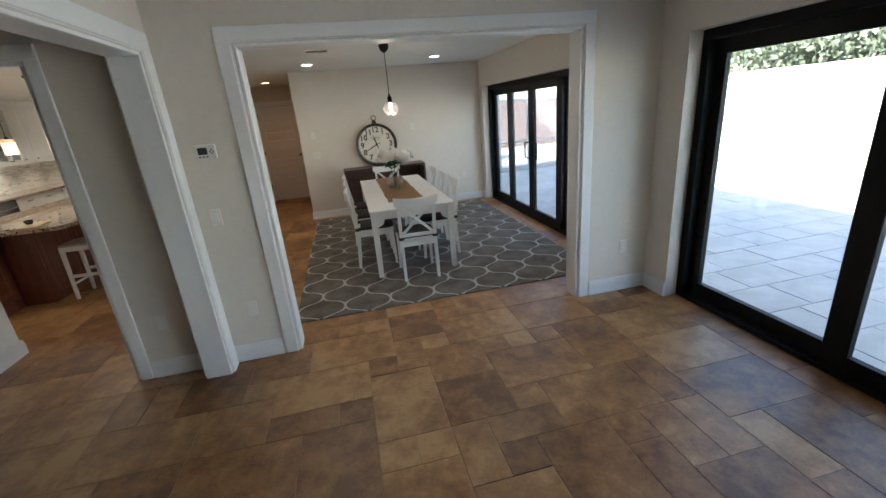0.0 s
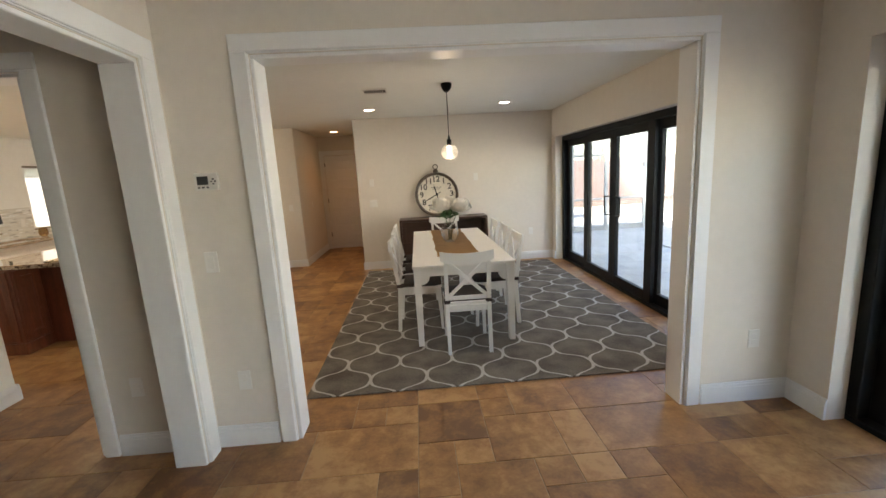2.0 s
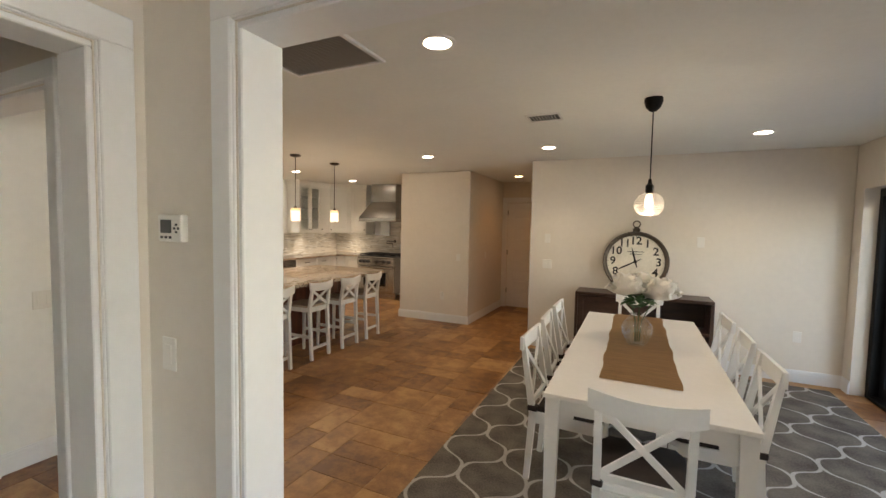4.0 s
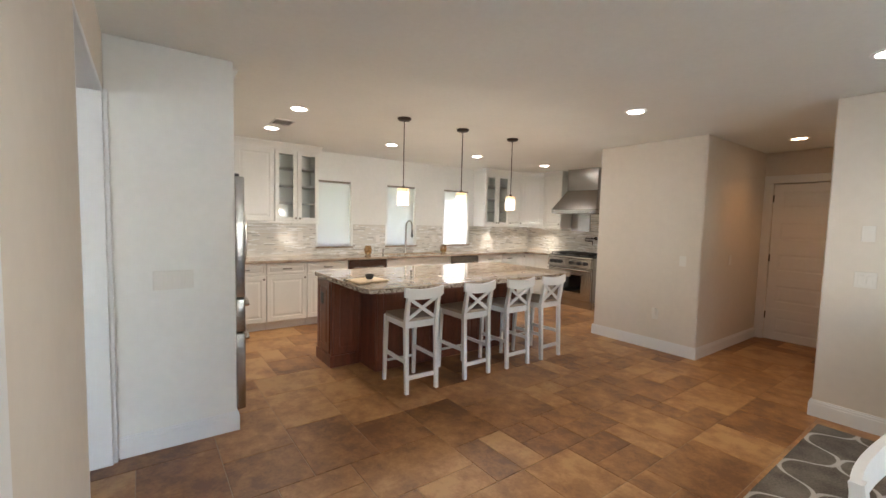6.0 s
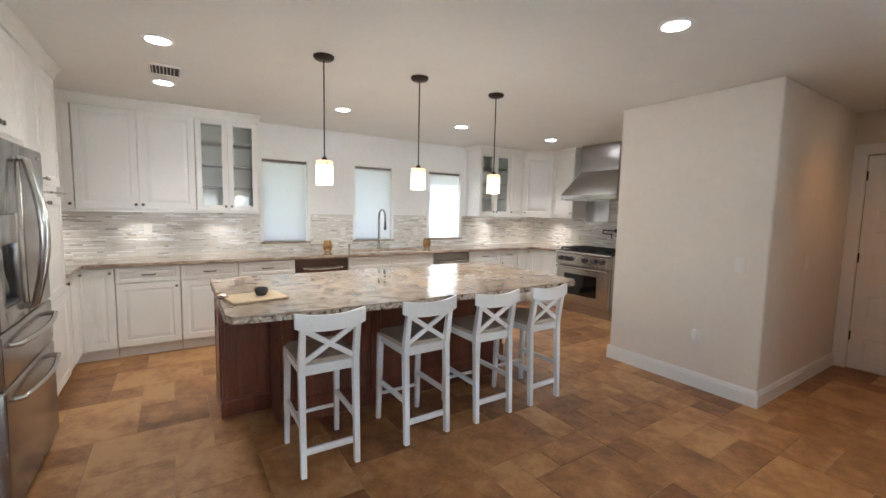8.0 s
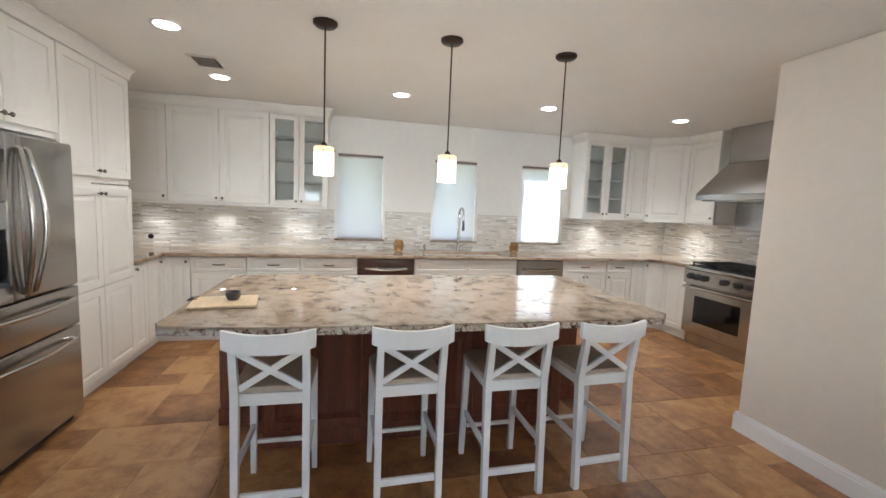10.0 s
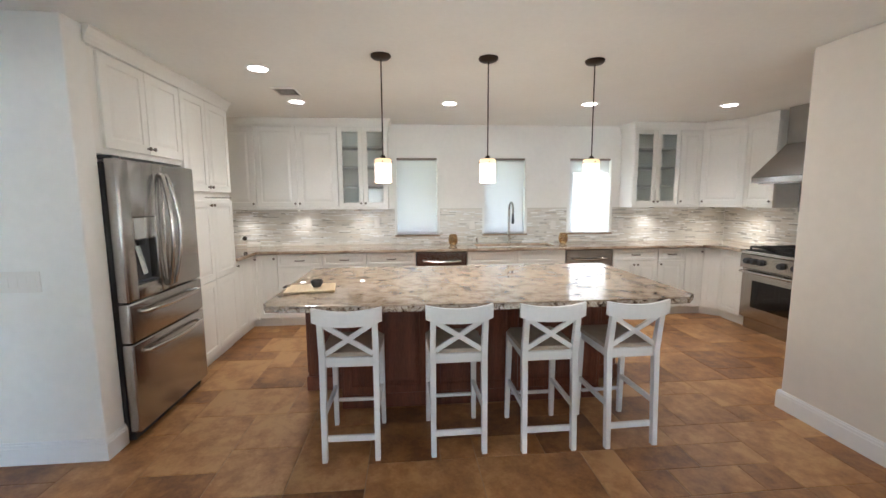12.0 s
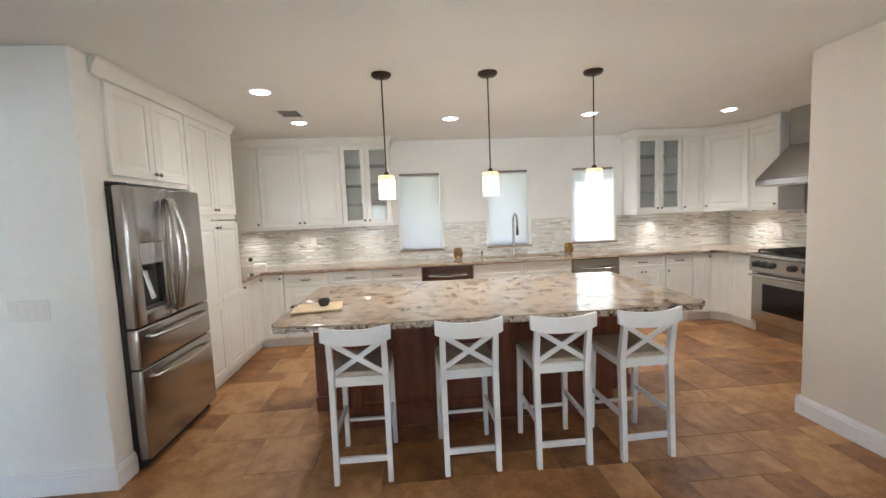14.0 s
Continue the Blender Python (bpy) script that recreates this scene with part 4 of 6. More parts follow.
def kitchen_range():
    th = thing("gas_range", -4.49, 9.50, 0, 0, "stainless professional gas range with black grates and knobs", "range")
    W, D = 0.91, 0.64
    part("body", Shape().box(0, 0.04, 0.12, W, D, 0.885, 0.004), STEEL, th)
    part("kick_panel", Shape().box(0.01, 0.06, 0.0, W - 0.01, 0.08, 0.12), STEEL_H, th)
    od = part("oven_door", Shape().box(0.008, 0.0, 0.14, W - 0.008, 0.04, 0.70, 0.006, 2), STEEL_H, th)
    part("oven_window", Shape().box(0.15, -0.003, 0.27, W - 0.20, 0.002, 0.57, 0.002), material("oven glass", (0.006, 0.006, 0.007), 0.06), od, "dark oven window")
    part("oven_handle", Shape().tube([(0.05, 0.0, 0.665), (0.05, -0.05, 0.665)], 0.01).tube([(W - 0.05, 0, 0.665), (W - 0.05, -0.05, 0.665)], 0.01).tube([(0.03, -0.05, 0.665), (W - 0.03, -0.05, 0.665)], 0.015), CHROME, od, "round steel towel-bar handle", True)
    part("badge", Shape().box(W / 2 - 0.06, -0.003, 0.19, W / 2 + 0.06, 0.001, 0.215), CHROME, od)
    cp = part("control_panel", Shape().beam((0.0, 0.005, 0.78), (W, 0.005, 0.78), 0.06, 0.15, side=(0, 1, 0)), STEEL_H, th)
    part("bullnose", Shape().tube([(0, 0.0, 0.872), (W, 0.0, 0.872)], 0.022, 14), STEEL_H, th, smooth=True)
    for k, xx in enumerate((0.10, 0.19, 0.28, 0.52, 0.68, 0.80)):
        part("knob", Shape().lathe([(0.0, -0.025), (0.034, -0.025), (0.036, -0.032), (0.030, -0.060), (0.026, -0.065), (0.0, -0.066)], 18, (xx, 0.0, 0.785), "y"), DARKP, cp, "black burner knob", True)
    top = part("cooktop", Shape().box(0.0, 0.02, 0.886, W, D, 0.90, 0.004), IRON, th)
    for i in range(3):
        s = Shape()
        x0 = 0.02 + i * 0.295
        s.box(x0, 0.06, 0.925, x0 + 0.28, 0.075, 0.94).box(x0, 0.585, 0.925, x0 + 0.28, 0.60, 0.94).box(x0, 0.075, 0.925, x0 + 0.014, 0.585, 0.94).box(x0 + 0.266, 0.075, 0.925, x0 + 0.28, 0.585, 0.94)
        for k in range(1, 6):
            s.box(x0 + 0.014, 0.06 + k * 0.087, 0.927, x0 + 0.266, 0.072 + k * 0.087, 0.941)
        s.box(x0 + 0.133, 0.075, 0.926, x0 + 0.147, 0.585, 0.942)
        for a in (x0, x0 + 0.266):
            for b in (0.06, 0.585):
                s.box(a, b, 0.90, a + 0.014, b + 0.015, 0.925)
        part("burner_grate", s, IRON, top)
        for b in (0.19, 0.46):
            part("burner", Shape().lathe([(0, 0.9), (0.05, 0.9), (0.05, 0.912), (0.035, 0.918), (0, 0.918)], 16, (x0 + 0.14, b, 0)), IRON, top)


kitchen_range()
hood = thing("range_hood", -4.50, 9.53, 1.64, 0, "stainless chimney range hood above the range", "range hood")
W = 0.93
part("lip", Shape().box(0, 0, 0.0, W, 0.615, 0.065, 0.004), STEEL_H, hood)
s = Shape()
lo = [(0, 0, 0.066), (W, 0, 0.066), (W, 0.615, 0.066), (0, 0.615, 0.066)]
hi = [(0.15, 0.24, 0.41), (W - 0.15, 0.24, 0.41), (W - 0.15, 0.615, 0.41), (0.15, 0.615, 0.41)]
a, b = [s.bm.verts.new(v) for v in lo], [s.bm.verts.new(v) for v in hi]
for k in range(4):
    s.bm.faces.new((a[k], a[(k + 1) % 4], b[(k + 1) % 4], b[k]))
s.bm.faces.new(a[::-1]), s.bm.faces.new(b)
part("canopy", s, STEEL, hood)
part("chimney", Shape().box(0.15, 0.24, 0.411, W - 0.15, 0.615, 0.796, 0.003), STEEL, hood)
part("filter", Shape().box(0.04, 0.05, -0.012, W - 0.04, 0.58, -0.001, 0.002), STEEL_H, hood)
tagged(part("hood_backguard", Shape().box(-4.49, YR - 0.03, 1.32, -4.08, YR - 0.012, 1.66, 0.002), STEEL), "stainless wall guard under the range hood", "panel", kind="structure")
pf = thing("pot_filler", -3.95, YR - 0.012, 1.20, 0, "dark folding pot filler tap on the wall", "faucet")
part("flange", Shape().lathe([(0, 0), (0.03, 0), (0.028, -0.012), (0.012, -0.02), (0.012, -0.05), (0, -0.05)], 16, (0, 0, 0), "y"), BRONZE, pf, smooth=True)
part("arm", Shape().tube([(0, -0.05, 0), (-0.16, -0.09, 0), (-0.16, -0.09, -0.05), (0.02, -0.13, -0.05), (0.02, -0.13, -0.12)], 0.009), BRONZE, pf, smooth=True)


# kitchen windows with roller shades and granite sills
for i, (a, b) in enumerate(WIN):
    wt = thing("window_%d" % (i + 1), 0, 0, 0, 0, "narrow kitchen window with a lowered translucent roller shade", "window", kind="structure")
    x0 = XB - 0.17
    part("window_frame", Shape().box(x0, a, WZ[0], x0 + 0.05, a + 0.04, WZ[1]).box(x0, b - 0.04, WZ[0], x0 + 0.05, b, WZ[1]).box(x0, a + 0.04, WZ[0], x0 + 0.05, b - 0.04, WZ[0] + 0.04).box(x0, a + 0.04, WZ[1] - 0.04, x0 + 0.05, b - 0.04, WZ[1]), TRIM, wt)
    g = part("pane", Shape().box(x0 + 0.02, a + 0.04, WZ[0] + 0.04, x0 + 0.026, b - 0.04, WZ[1] - 0.04), GLASS, wt, "clear glass pane")
    g.visible_shadow = False
    part("window_sill", Shape().box(XB - 0.12, a - 0.03, WZ[0] - 0.022, XB + 0.03, b + 0.03, WZ[0] - 0.0, 0.004), GRANITE, wt, "granite sill")
    rs = thing("roller_shade", XB - 0.055, (a + b) / 2, WZ[0], 0, "white translucent roller shade lowered over the window", "window shade", "roller shades")
    hw = (b - a) / 2 - 0.006
    part("cloth", Shape().box(0, -hw, 0.012, 0.0012, hw, WZ[1] - WZ[0] - 0.03), SHADECLOTH, rs)
    part("hem_bar", Shape().box(-0.004, -hw, 0.002, 0.006, hw, 0.014, 0.002), SHADECLOTH, rs)
    part("roller_tube", Shape().lathe([(0.0, -hw), (0.018, -hw), (0.018, hw), (0, hw)], 14, (-0.006, 0, WZ[1] - WZ[0] - 0.022), "y"), SHADECLOTH, rs, smooth=True)
    # dark strip painted in for the shadow at the head of the recess
    part("recess_shade", Shape().box(0.02, -hw - 0.003, WZ[1] - WZ[0] - 0.028, 0.03, hw + 0.003, WZ[1] - WZ[0] - 0.001, 0.002), material("recess shade brown", (0.23, 0.19, 0.16), 0.6), rs, "dark strip for the shade at the recess head")

# island
isl = thing("kitchen_island", 0, 0, 0, 0, "dark cherry kitchen island with panelled sides", "kitchen island")
part("body", Shape().box(-3.70, 4.905, 0.0, -3.31, 7.40, 0.858, 0.003), CHERRY, isl)
part("seating_body", Shape().box(-3.309, 5.21, 0.0, -2.985, 7.10, 0.858, 0.003), CHERRY, isl)
part("plinth", Shape().box(-3.712, 4.892, 0, -3.298, 5.20, 0.115, 0.004), CHERRY, isl)
part("plinth", Shape().box(-3.712, 7.11, 0, -3.298, 7.413, 0.115, 0.004), CHERRY, isl)
endp = part("end_panel", Shape().panel(0, 0, 0.33, 0.70, -0.014, 0.014, RAISED), CHERRY, isl)
endp.matrix_basis = pose(-3.67, 4.905, 0.135)
for k in range(3):
    q = part("back_panel", Shape().panel(0, 0, 0.60, 0.72, -0.014, 0.013, RAISED), CHERRY, isl)
    q.matrix_basis = pose(-2.985, 5.225 + k * 0.625, 0.11, 0, 0, 90)
q = part("side_panel", Shape().panel(0, 0, 0.26, 0.70, -0.014, 0.013, RAISED), CHERRY, isl)
q.matrix_basis = pose(-3.31, 4.925, 0.135, 0, 0, 90)
part("outlet", Shape().box(-3.56, 4.885, 0.60, -3.49, 4.893, 0.715, 0.003), DARKP, isl, "dark outlet plate")
it = thing("island_top", 0, 0, 0, 0, "large polished cream granite island top with dark speckled edge", "countertop")
ISL = [(-3.745, 4.895), (-3.70, 4.875), (-2.54, 4.865), (-2.47, 4.895), (-2.42, 5.3), (-2.40, 6.1), (-2.40, 6.9), (-2.42, 7.36), (-2.50, 7.44), (-3.70, 7.455), (-3.745, 7.43)]
part("slab", Shape().prism(ISL, 0.862, c, 0.006), GRANITE, it)
s = Shape()
rnd = random.Random(4)
ring_pts = []
for (ax, ay), (bx, by) in zip(ISL, ISL[1:] + ISL[:1]):
    k = max(1, int(math.hypot(bx - ax, by - ay) / 0.035))
    ring_pts += [(ax + (bx - ax) * i / k, ay + (by - ay) * i / k) for i in range(k)]
cx, cy = -3.07, 6.15
rows = []
for h in (0.8605, 0.868, 0.877, 0.886, 0.8925):
    row = []
    for x, y in ring_pts:
        d = Vector((x - cx, y - cy, 0)).normalized()
        o = 0.0015 + rnd.uniform(0, 0.0055)
        nx = 1 if abs(x - cx) > 0.55 else 0.2
        row.append(s.bm.verts.new((x + o * (1 if x > cx else -1) * nx, y + o * (1 if y > cy else -1) * (0.3 if nx == 1 else 1), h)))
    rows.append(row)
for ra, rb_ in zip(rows, rows[1:]):
    for i in range(len(ra)):
        j = (i + 1) % len(ra)
        s.bm.faces.new((ra[i], ra[j], rb_[j], rb_[i]))
part("edge", s, EDGE, it, "chiselled dark speckled granite edge")

wb = thing("white_box", -5.50, 3.76, c + 0.001, 4, "small white box on the granite counter", "box")
part("carton", Shape().box(-0.04, -0.075, 0, 0.04, 0.075, 0.05, 0.006, 2), PETAL, wb)
ob = thing("oval_plaque", XB + 0.014, 3.62, 1.0, 0, "small brown oval plaque on the backsplash", "ornament")
part("plaque", Shape().lathe([(0.0, 0.012), (0.022, 0.011), (0.027, 0.006), (0.028, 0.0)], 20, (0, 0, 0), "x"), BRONZE, ob, smooth=True)
cb = thing("cutting_board", -2.86, 5.05, c + 0.001, 8, "pale wooden cutting board on the island", "cutting board")
part("board", Shape().box(-0.12, -0.15, 0, 0.12, 0.16, 0.016, 0.006, 2), BOARD, cb)
part("cord_handle", Shape().tube([(-0.10, -0.13, 0.018), (-0.11, -0.165, 0.012), (-0.06, -0.175, 0.010), (-0.05, -0.13, 0.018)], 0.004), CUSHION, cb)
bo = thing("black_bowl", -2.88, 5.09, c + 0.0175, 20, "small black stone bowl on the cutting board", "bowl")
part("bowl", Shape().lathe([(0, 0), (0.026, 0), (0.037, 0.02), (0.039, 0.042), (0.035, 0.042), (0.031, 0.022), (0.018, 0.01), (0, 0.01)], 18), DARKP, bo, smooth=True)


# pendant lamps over the island
def pendant(y):
    th = thing("pendant_lamp", -3.06, y, CEIL, 0, "pendant lamp with a lit white glass cylinder shade and bronze rod", "pendant lamp", "island pendant lamps")
    part("canopy", Shape().lathe([(0, 0), (0.067, 0), (0.067, -0.012), (0.055, -0.024), (0.012, -0.03), (0, -0.03)], 28), BRONZE, th, smooth=True)
    part("rod", Shape().tube([(0, 0, -0.02), (0, 0, -0.68)], 0.0045, 8), BRONZE, th)
    part("holder", Shape().lathe([(0, -0.655), (0.012, -0.655), (0.02, -0.67), (0.022, -0.70), (0, -0.70)], 16).tube([(-0.062, 0, -0.70), (0.062, 0, -0.70)], 0.004).tube([(0, -0.062, -0.70), (0, 0.062, -0.70)], 0.004), BRONZE, th)
    part("shade_collar", Shape().lathe([(0.0, -0.676), (0.05, -0.678), (0.0575, -0.686), (0.0575, -0.712), (0.054, -0.712), (0.054, -0.689), (0.0, -0.686)], 28), LAMPAMBER, th, "amber lit glass collar", True)
    sh = part("shade", Shape().lathe([(0.0, -0.70), (0.05, -0.702), (0.057, -0.713), (0.057, -0.835), (0.053, -0.84), (0.053, -0.715), (0.0, -0.71)], 28), LAMPGLASS, th, "lit white glass cylinder", True)
    la = bpy.data.lights.new("pendant", "POINT")
    la.energy, la.color, la.shadow_soft_size = 0.9, (1.0, 0.84, 0.66), 0.06
    new("pendant_glow", la).matrix_world = pose(-3.06, y, CEIL - 0.90)


for py in (5.53, 6.258, 7.012):
    pendant(py)


# ---------- X-back chairs and stools ----------
def x_chair(name, seat_h, top_h, w, d, label, category, group, stool):
    """Built facing +y, its back towards -y, centred on the seat."""
    th = thing(name, 0, 0, 0, 0, label, category, group)
    hw, hd, t = w / 2, d / 2, 0.034
    lean = 0.05 if stool else 0.075
    splay = 0.015
    for sx in (-1, 1):
        x = sx * (hw - t / 2)
        s = Shape().beam((x, -hd + 0.02 - splay * 2, 0), (x, -hd + 0.02, seat_h * 0.96), t * 0.85, t, t, t * 1.15).beam((x, -hd + 0.02, seat_h * 0.95), (x, -hd + 0.02 - lean, top_h - 0.01), t, t * 1.15, t * 0.85, t * 0.8)
        part("back_leg", s, CHAIRW, th)
        part("front_leg", Shape().beam((x + sx * splay * 0.4, hd - 0.03 + splay, 0), (x, hd - 0.03, seat_h - 0.02), t * 0.8, t * 0.8, t * 1.05, t * 1.05), CHAIRW, th)
    # bowed top rail, built of short bars
    s = Shape()
    n, y0, zr = 8, -hd + 0.02 - lean, 0.085
    rows = []
    for k in range(n + 1):
        u = k / n * 2 - 1
        x = u * (hw + (0.024 if stool else 0.026))
        yy = y0 - 0.022 * (1 - u * u) + 0.006
        zc = top_h - 0.043 - 0.016 * (1 - u * u)
        hgt = zr * (0.5 + 0.04 * u * u)
        rows.append([s.bm.verts.new(v) for v in ((x, yy - 0.011, zc - hgt + 0.012 * u ** 8), (x, yy + 0.011, zc - hgt + 0.012 * u ** 8), (x, yy + 0.009, zc + hgt), (x, yy - 0.011, zc + hgt))])
    for a, b in zip(rows, rows[1:]):
        for k in range(4):
            s.bm.faces.new((a[k], a[(k + 1) % 4], b[(k + 1) % 4], b[k]))
    s.bm.faces.new(rows[0][::-1]), s.bm.faces.new(rows[-1])
    bmesh.ops.bevel(s.bm, geom=[e for e in s.bm.edges if len(e.link_faces) == 2 and e.calc_face_angle() > 1.0], offset=0.004, segments=2, affect="EDGES")
    part("top_rail", s, CHAIRW, th, smooth=True)
    yb = lambda z: -hd + 0.02 - lean * (z - seat_h) / (top_h - seat_h)
    zl, zh = seat_h + (0.0 if stool else 0.06), top_h - (0.098 if stool else 0.085)
    xi = hw - t
    for sx in (-1, 1):
        part("cross_brace", Shape().beam((-sx * xi, yb(zl) + 0.002 * sx, zl), (sx * xi, yb(zh) + 0.002 * sx, zh), 0.028, 0.014, side=(sx, 0, -1)), CHAIRW, th)
    if not stool:
        part("lower_rail", Shape().box(-xi, yb(zl) - 0.009, zl - 0.03, xi, yb(zl) + 0.009, zl + 0.004, 0.002), CHAIRW, th)
    # apron under the seat
    part("apron", Shape().box(-xi, -hd + 0.012, seat_h - 0.075, xi, -hd + 0.03, seat_h - 0.02, 0.002).box(-xi, hd - 0.04, seat_h - 0.075, xi, hd - 0.022, seat_h - 0.02, 0.002).box(-hw + 0.01, -hd + 0.03, seat_h - 0.075, -hw + 0.028, hd - 0.04, seat_h - 0.02, 0.002).box(hw - 0.028, -hd + 0.03, seat_h - 0.075, hw - 0.01, hd - 0.04, seat_h - 0.02, 0.002), CHAIRW, th)
    part("seat", Shape().prism([(-hw, -hd + 0.04), (-hw - 0.006, hd - 0.06), (-hw + 0.03, hd), (hw - 0.03, hd), (hw + 0.006, hd - 0.06), (hw, -hd + 0.04), (hw - t, -hd + 0.04), (hw - t, -hd + 0.028), (-hw + t, -hd + 0.028), (-hw + t, -hd + 0.04)], seat_h - 0.02, seat_h + 0.004, 0.006), SEATP if stool else CHAIRW, th, "greige seat" if stool else "")
    if stool:
        for sx in (-1, 1):
            x = sx * (hw - t / 2)
            part("stretcher", Shape().box(x - 0.009, -hd + 0.03, 0.25, x + 0.009, hd - 0.03, 0.283, 0.002), CHAIRW, th)
        part("back_stretcher", Shape().box(-xi, -hd + 0.0, 0.11, xi, -hd + 0.018, 0.145, 0.002), CHAIRW, th)
        part("front_stretcher", Shape().box(-xi, hd - 0.04, 0.17, xi, hd - 0.022, 0.19, 0.002), CHAIRW, th)
    else:
        cu = part("cushion", Shape().prism([(-hw + 0.005, -hd + 0.05), (-hw + 0.0, hd - 0.07), (-hw + 0.04, hd - 0.005), (hw - 0.04, hd - 0.005), (hw, hd - 0.07), (hw - 0.005, -hd + 0.05)], seat_h + 0.005, seat_h + 0.043, 0.014), CUSHION, th, "dark brown cushion", True)
        for sx in (-1, 1):
            x = sx * (hw - t / 2)
            part("tie", Shape().box(x - 0.025, -hd - 0.010, seat_h + 0.002, x + 0.025, -hd + 0.05, seat_h + 0.036, 0.005), CUSHION, cu, "dark cushion strap")
    return th


stool = x_chair("bar_stool", 0.625, 0.90, 0.332, 0.40, "white painted X-back bar stool at the kitchen island", "bar stool", "island bar stools", True)
stool.matrix_basis = pose(-2.60, 5.356, 0, 0, 0, 89)
for sy, r, sx in ((5.968, 91, -2.60), (6.502, 90, -2.585), (7.0, 92, -2.585)):
    copy_thing(stool, pose(sx, sy, 0, 0, 0, r))

chair = x_chair("dining_chair", 0.44, 0.892, 0.385, 0.43, "white painted X-back dining chair with a dark brown cushion", "dining chair", "dining chairs", False)
chair.matrix_basis = pose(0.98, 4.33, 0.011, 0, 0, -1)
for cx, cy, r in ((0.585, 4.905, -92), (0.58, 5.485, -88), (0.575, 6.03, -90), (1.32, 4.90, 91), (1.325, 5.48, 89), (1.32, 6.05, 92), (0.98, 6.60, 181)):
    copy_thing(chair, pose(cx, cy, 0.011, 0, 0, r))


# ---------- dining room ----------
RX0, RX1, RY0, RY1 = -0.27, 2.72, 3.58, 7.50


def rug_material():
    m = bpy.data.materials.new("grey trellis rug")
    m.use_nodes = True
    n, l = m.node_tree.nodes, m.node_tree.links
    p = n["Principled BSDF"]
    p.inputs["Roughness"].default_value = 0.95
    p.inputs["Specular IOR Level"].default_value = 0.1
    tc, sep = n.new("ShaderNodeTexCoord"), n.new("ShaderNodeSeparateXYZ")
    wob = n.new("ShaderNodeTexNoise")
    wob.inputs["Scale"].default_value = 14
    ad = n.new("ShaderNodeVectorMath")
    ad.operation = "MULTIPLY_ADD"
    ad.inputs[1].default_value = (0.012, 0.012, 0)
    l.new(tc.outputs["Object"], wob.inputs["Vector"]), l.new(wob.outputs["Color"], ad.inputs[0]), l.new(tc.outputs["Object"], ad.inputs[2])
    l.new(ad.outputs[0], sep.inputs[0])

    def f(op, a, b=None, c=None):
        q = n.new("ShaderNodeMath")
        q.operation = op
        for i, v in enumerate((a, b, c)):
            if v is None:
                continue
            if isinstance(v, (int, float)):
                q.inputs[i].default_value = v
            else:
                l.new(v, q.inputs[i])
        return q.outputs[0]

    W, H = 0.43, 0.57
    pp, A = W / 2, W / 4 * 0.97
    u = f("ADD", sep.outputs[0], 0.05 + pp / 2 - 0.006 + 10 * W)
    ph = f("MULTIPLY", f("ADD", sep.outputs[1], -3.50), 2 * math.pi / H)
    cr = f("MULTIPLY", f("COSINE", ph), 1.5)
    cv = f("MULTIPLY", f("DIVIDE", cr, f("SQRT", f("ADD", f("MULTIPLY", cr, cr), 1.0))), A / 0.832)
    sl = f("MULTIPLY", f("SINE", ph), A * 2 * math.pi / H)
    nrm = f("SQRT", f("ADD", f("MULTIPLY", sl, sl), 1.0))
    e1 = f("ABSOLUTE", f("SUBTRACT", f("MODULO", f("ADD", f("SUBTRACT", u, cv), pp), W), pp))
    e2 = f("ABSOLUTE", f("SUBTRACT", f("MODULO", f("ADD", u, cv), W), pp))
    dist = f("DIVIDE", f("MINIMUM", e1, e2), nrm)
    line = n.new("ShaderNodeMapRange")
    line.inputs["From Min"].default_value, line.inputs["From Max"].default_value = 0.0075, 0.0125
    line.inputs["To Min"].default_value, line.inputs["To Max"].default_value = 1, 0
    l.new(dist, line.inputs["Value"])
    nz, nf = n.new("ShaderNodeTexNoise"), n.new("ShaderNodeTexNoise")
    nz.inputs["Scale"].default_value, nf.inputs["Scale"].default_value = 5.0, 90
    nz.inputs["Detail"].default_value = 6
    l.new(tc.outputs["Object"], nz.inputs["Vector"]), l.new(tc.outputs["Object"], nf.inputs["Vector"])
    v = f("ADD", f("MULTIPLY", nz.outputs["Fac"], 0.85), f("MULTIPLY", nf.outputs["Fac"], 0.6))
    r1 = ramp_node(n, [(0.50, (0.090, 0.077, 0.063)), (0.95, (0.225, 0.193, 0.162))])
    r2 = ramp_node(n, [(0.35, (0.36, 0.34, 0.31)), (1.0, (0.58, 0.55, 0.51))])
    l.new(v, r1.inputs["Fac"]), l.new(v, r2.inputs["Fac"])
    mx = n.new("ShaderNodeMix")
    mx.data_type = "RGBA"
    l.new(line.outputs["Result"], mx.inputs["Factor"]), l.new(r1.outputs["Color"], mx.inputs["A"]), l.new(r2.outputs["Color"], mx.inputs["B"])
    l.new(mx.outputs["Result"], p.inputs["Base Color"])
    bp = n.new("ShaderNodeBump")
    bp.inputs["Strength"].default_value, bp.inputs["Distance"].default_value = 0.5, 0.004
    l.new(f("ADD", nf.outputs["Fac"], f("MULTIPLY", line.outputs["Result"], 0.4)), bp.inputs["Height"])
    l.new(bp.outputs["Normal"], p.inputs["Normal"])
    return m


rug = part("area_rug", Shape().box(RX0, RY0, 0.0015, RX1, RY1, 0.0105, 0.004, 2), rug_material())
tagged(rug, "large grey area rug with a pale ogee trellis pattern", "rug")

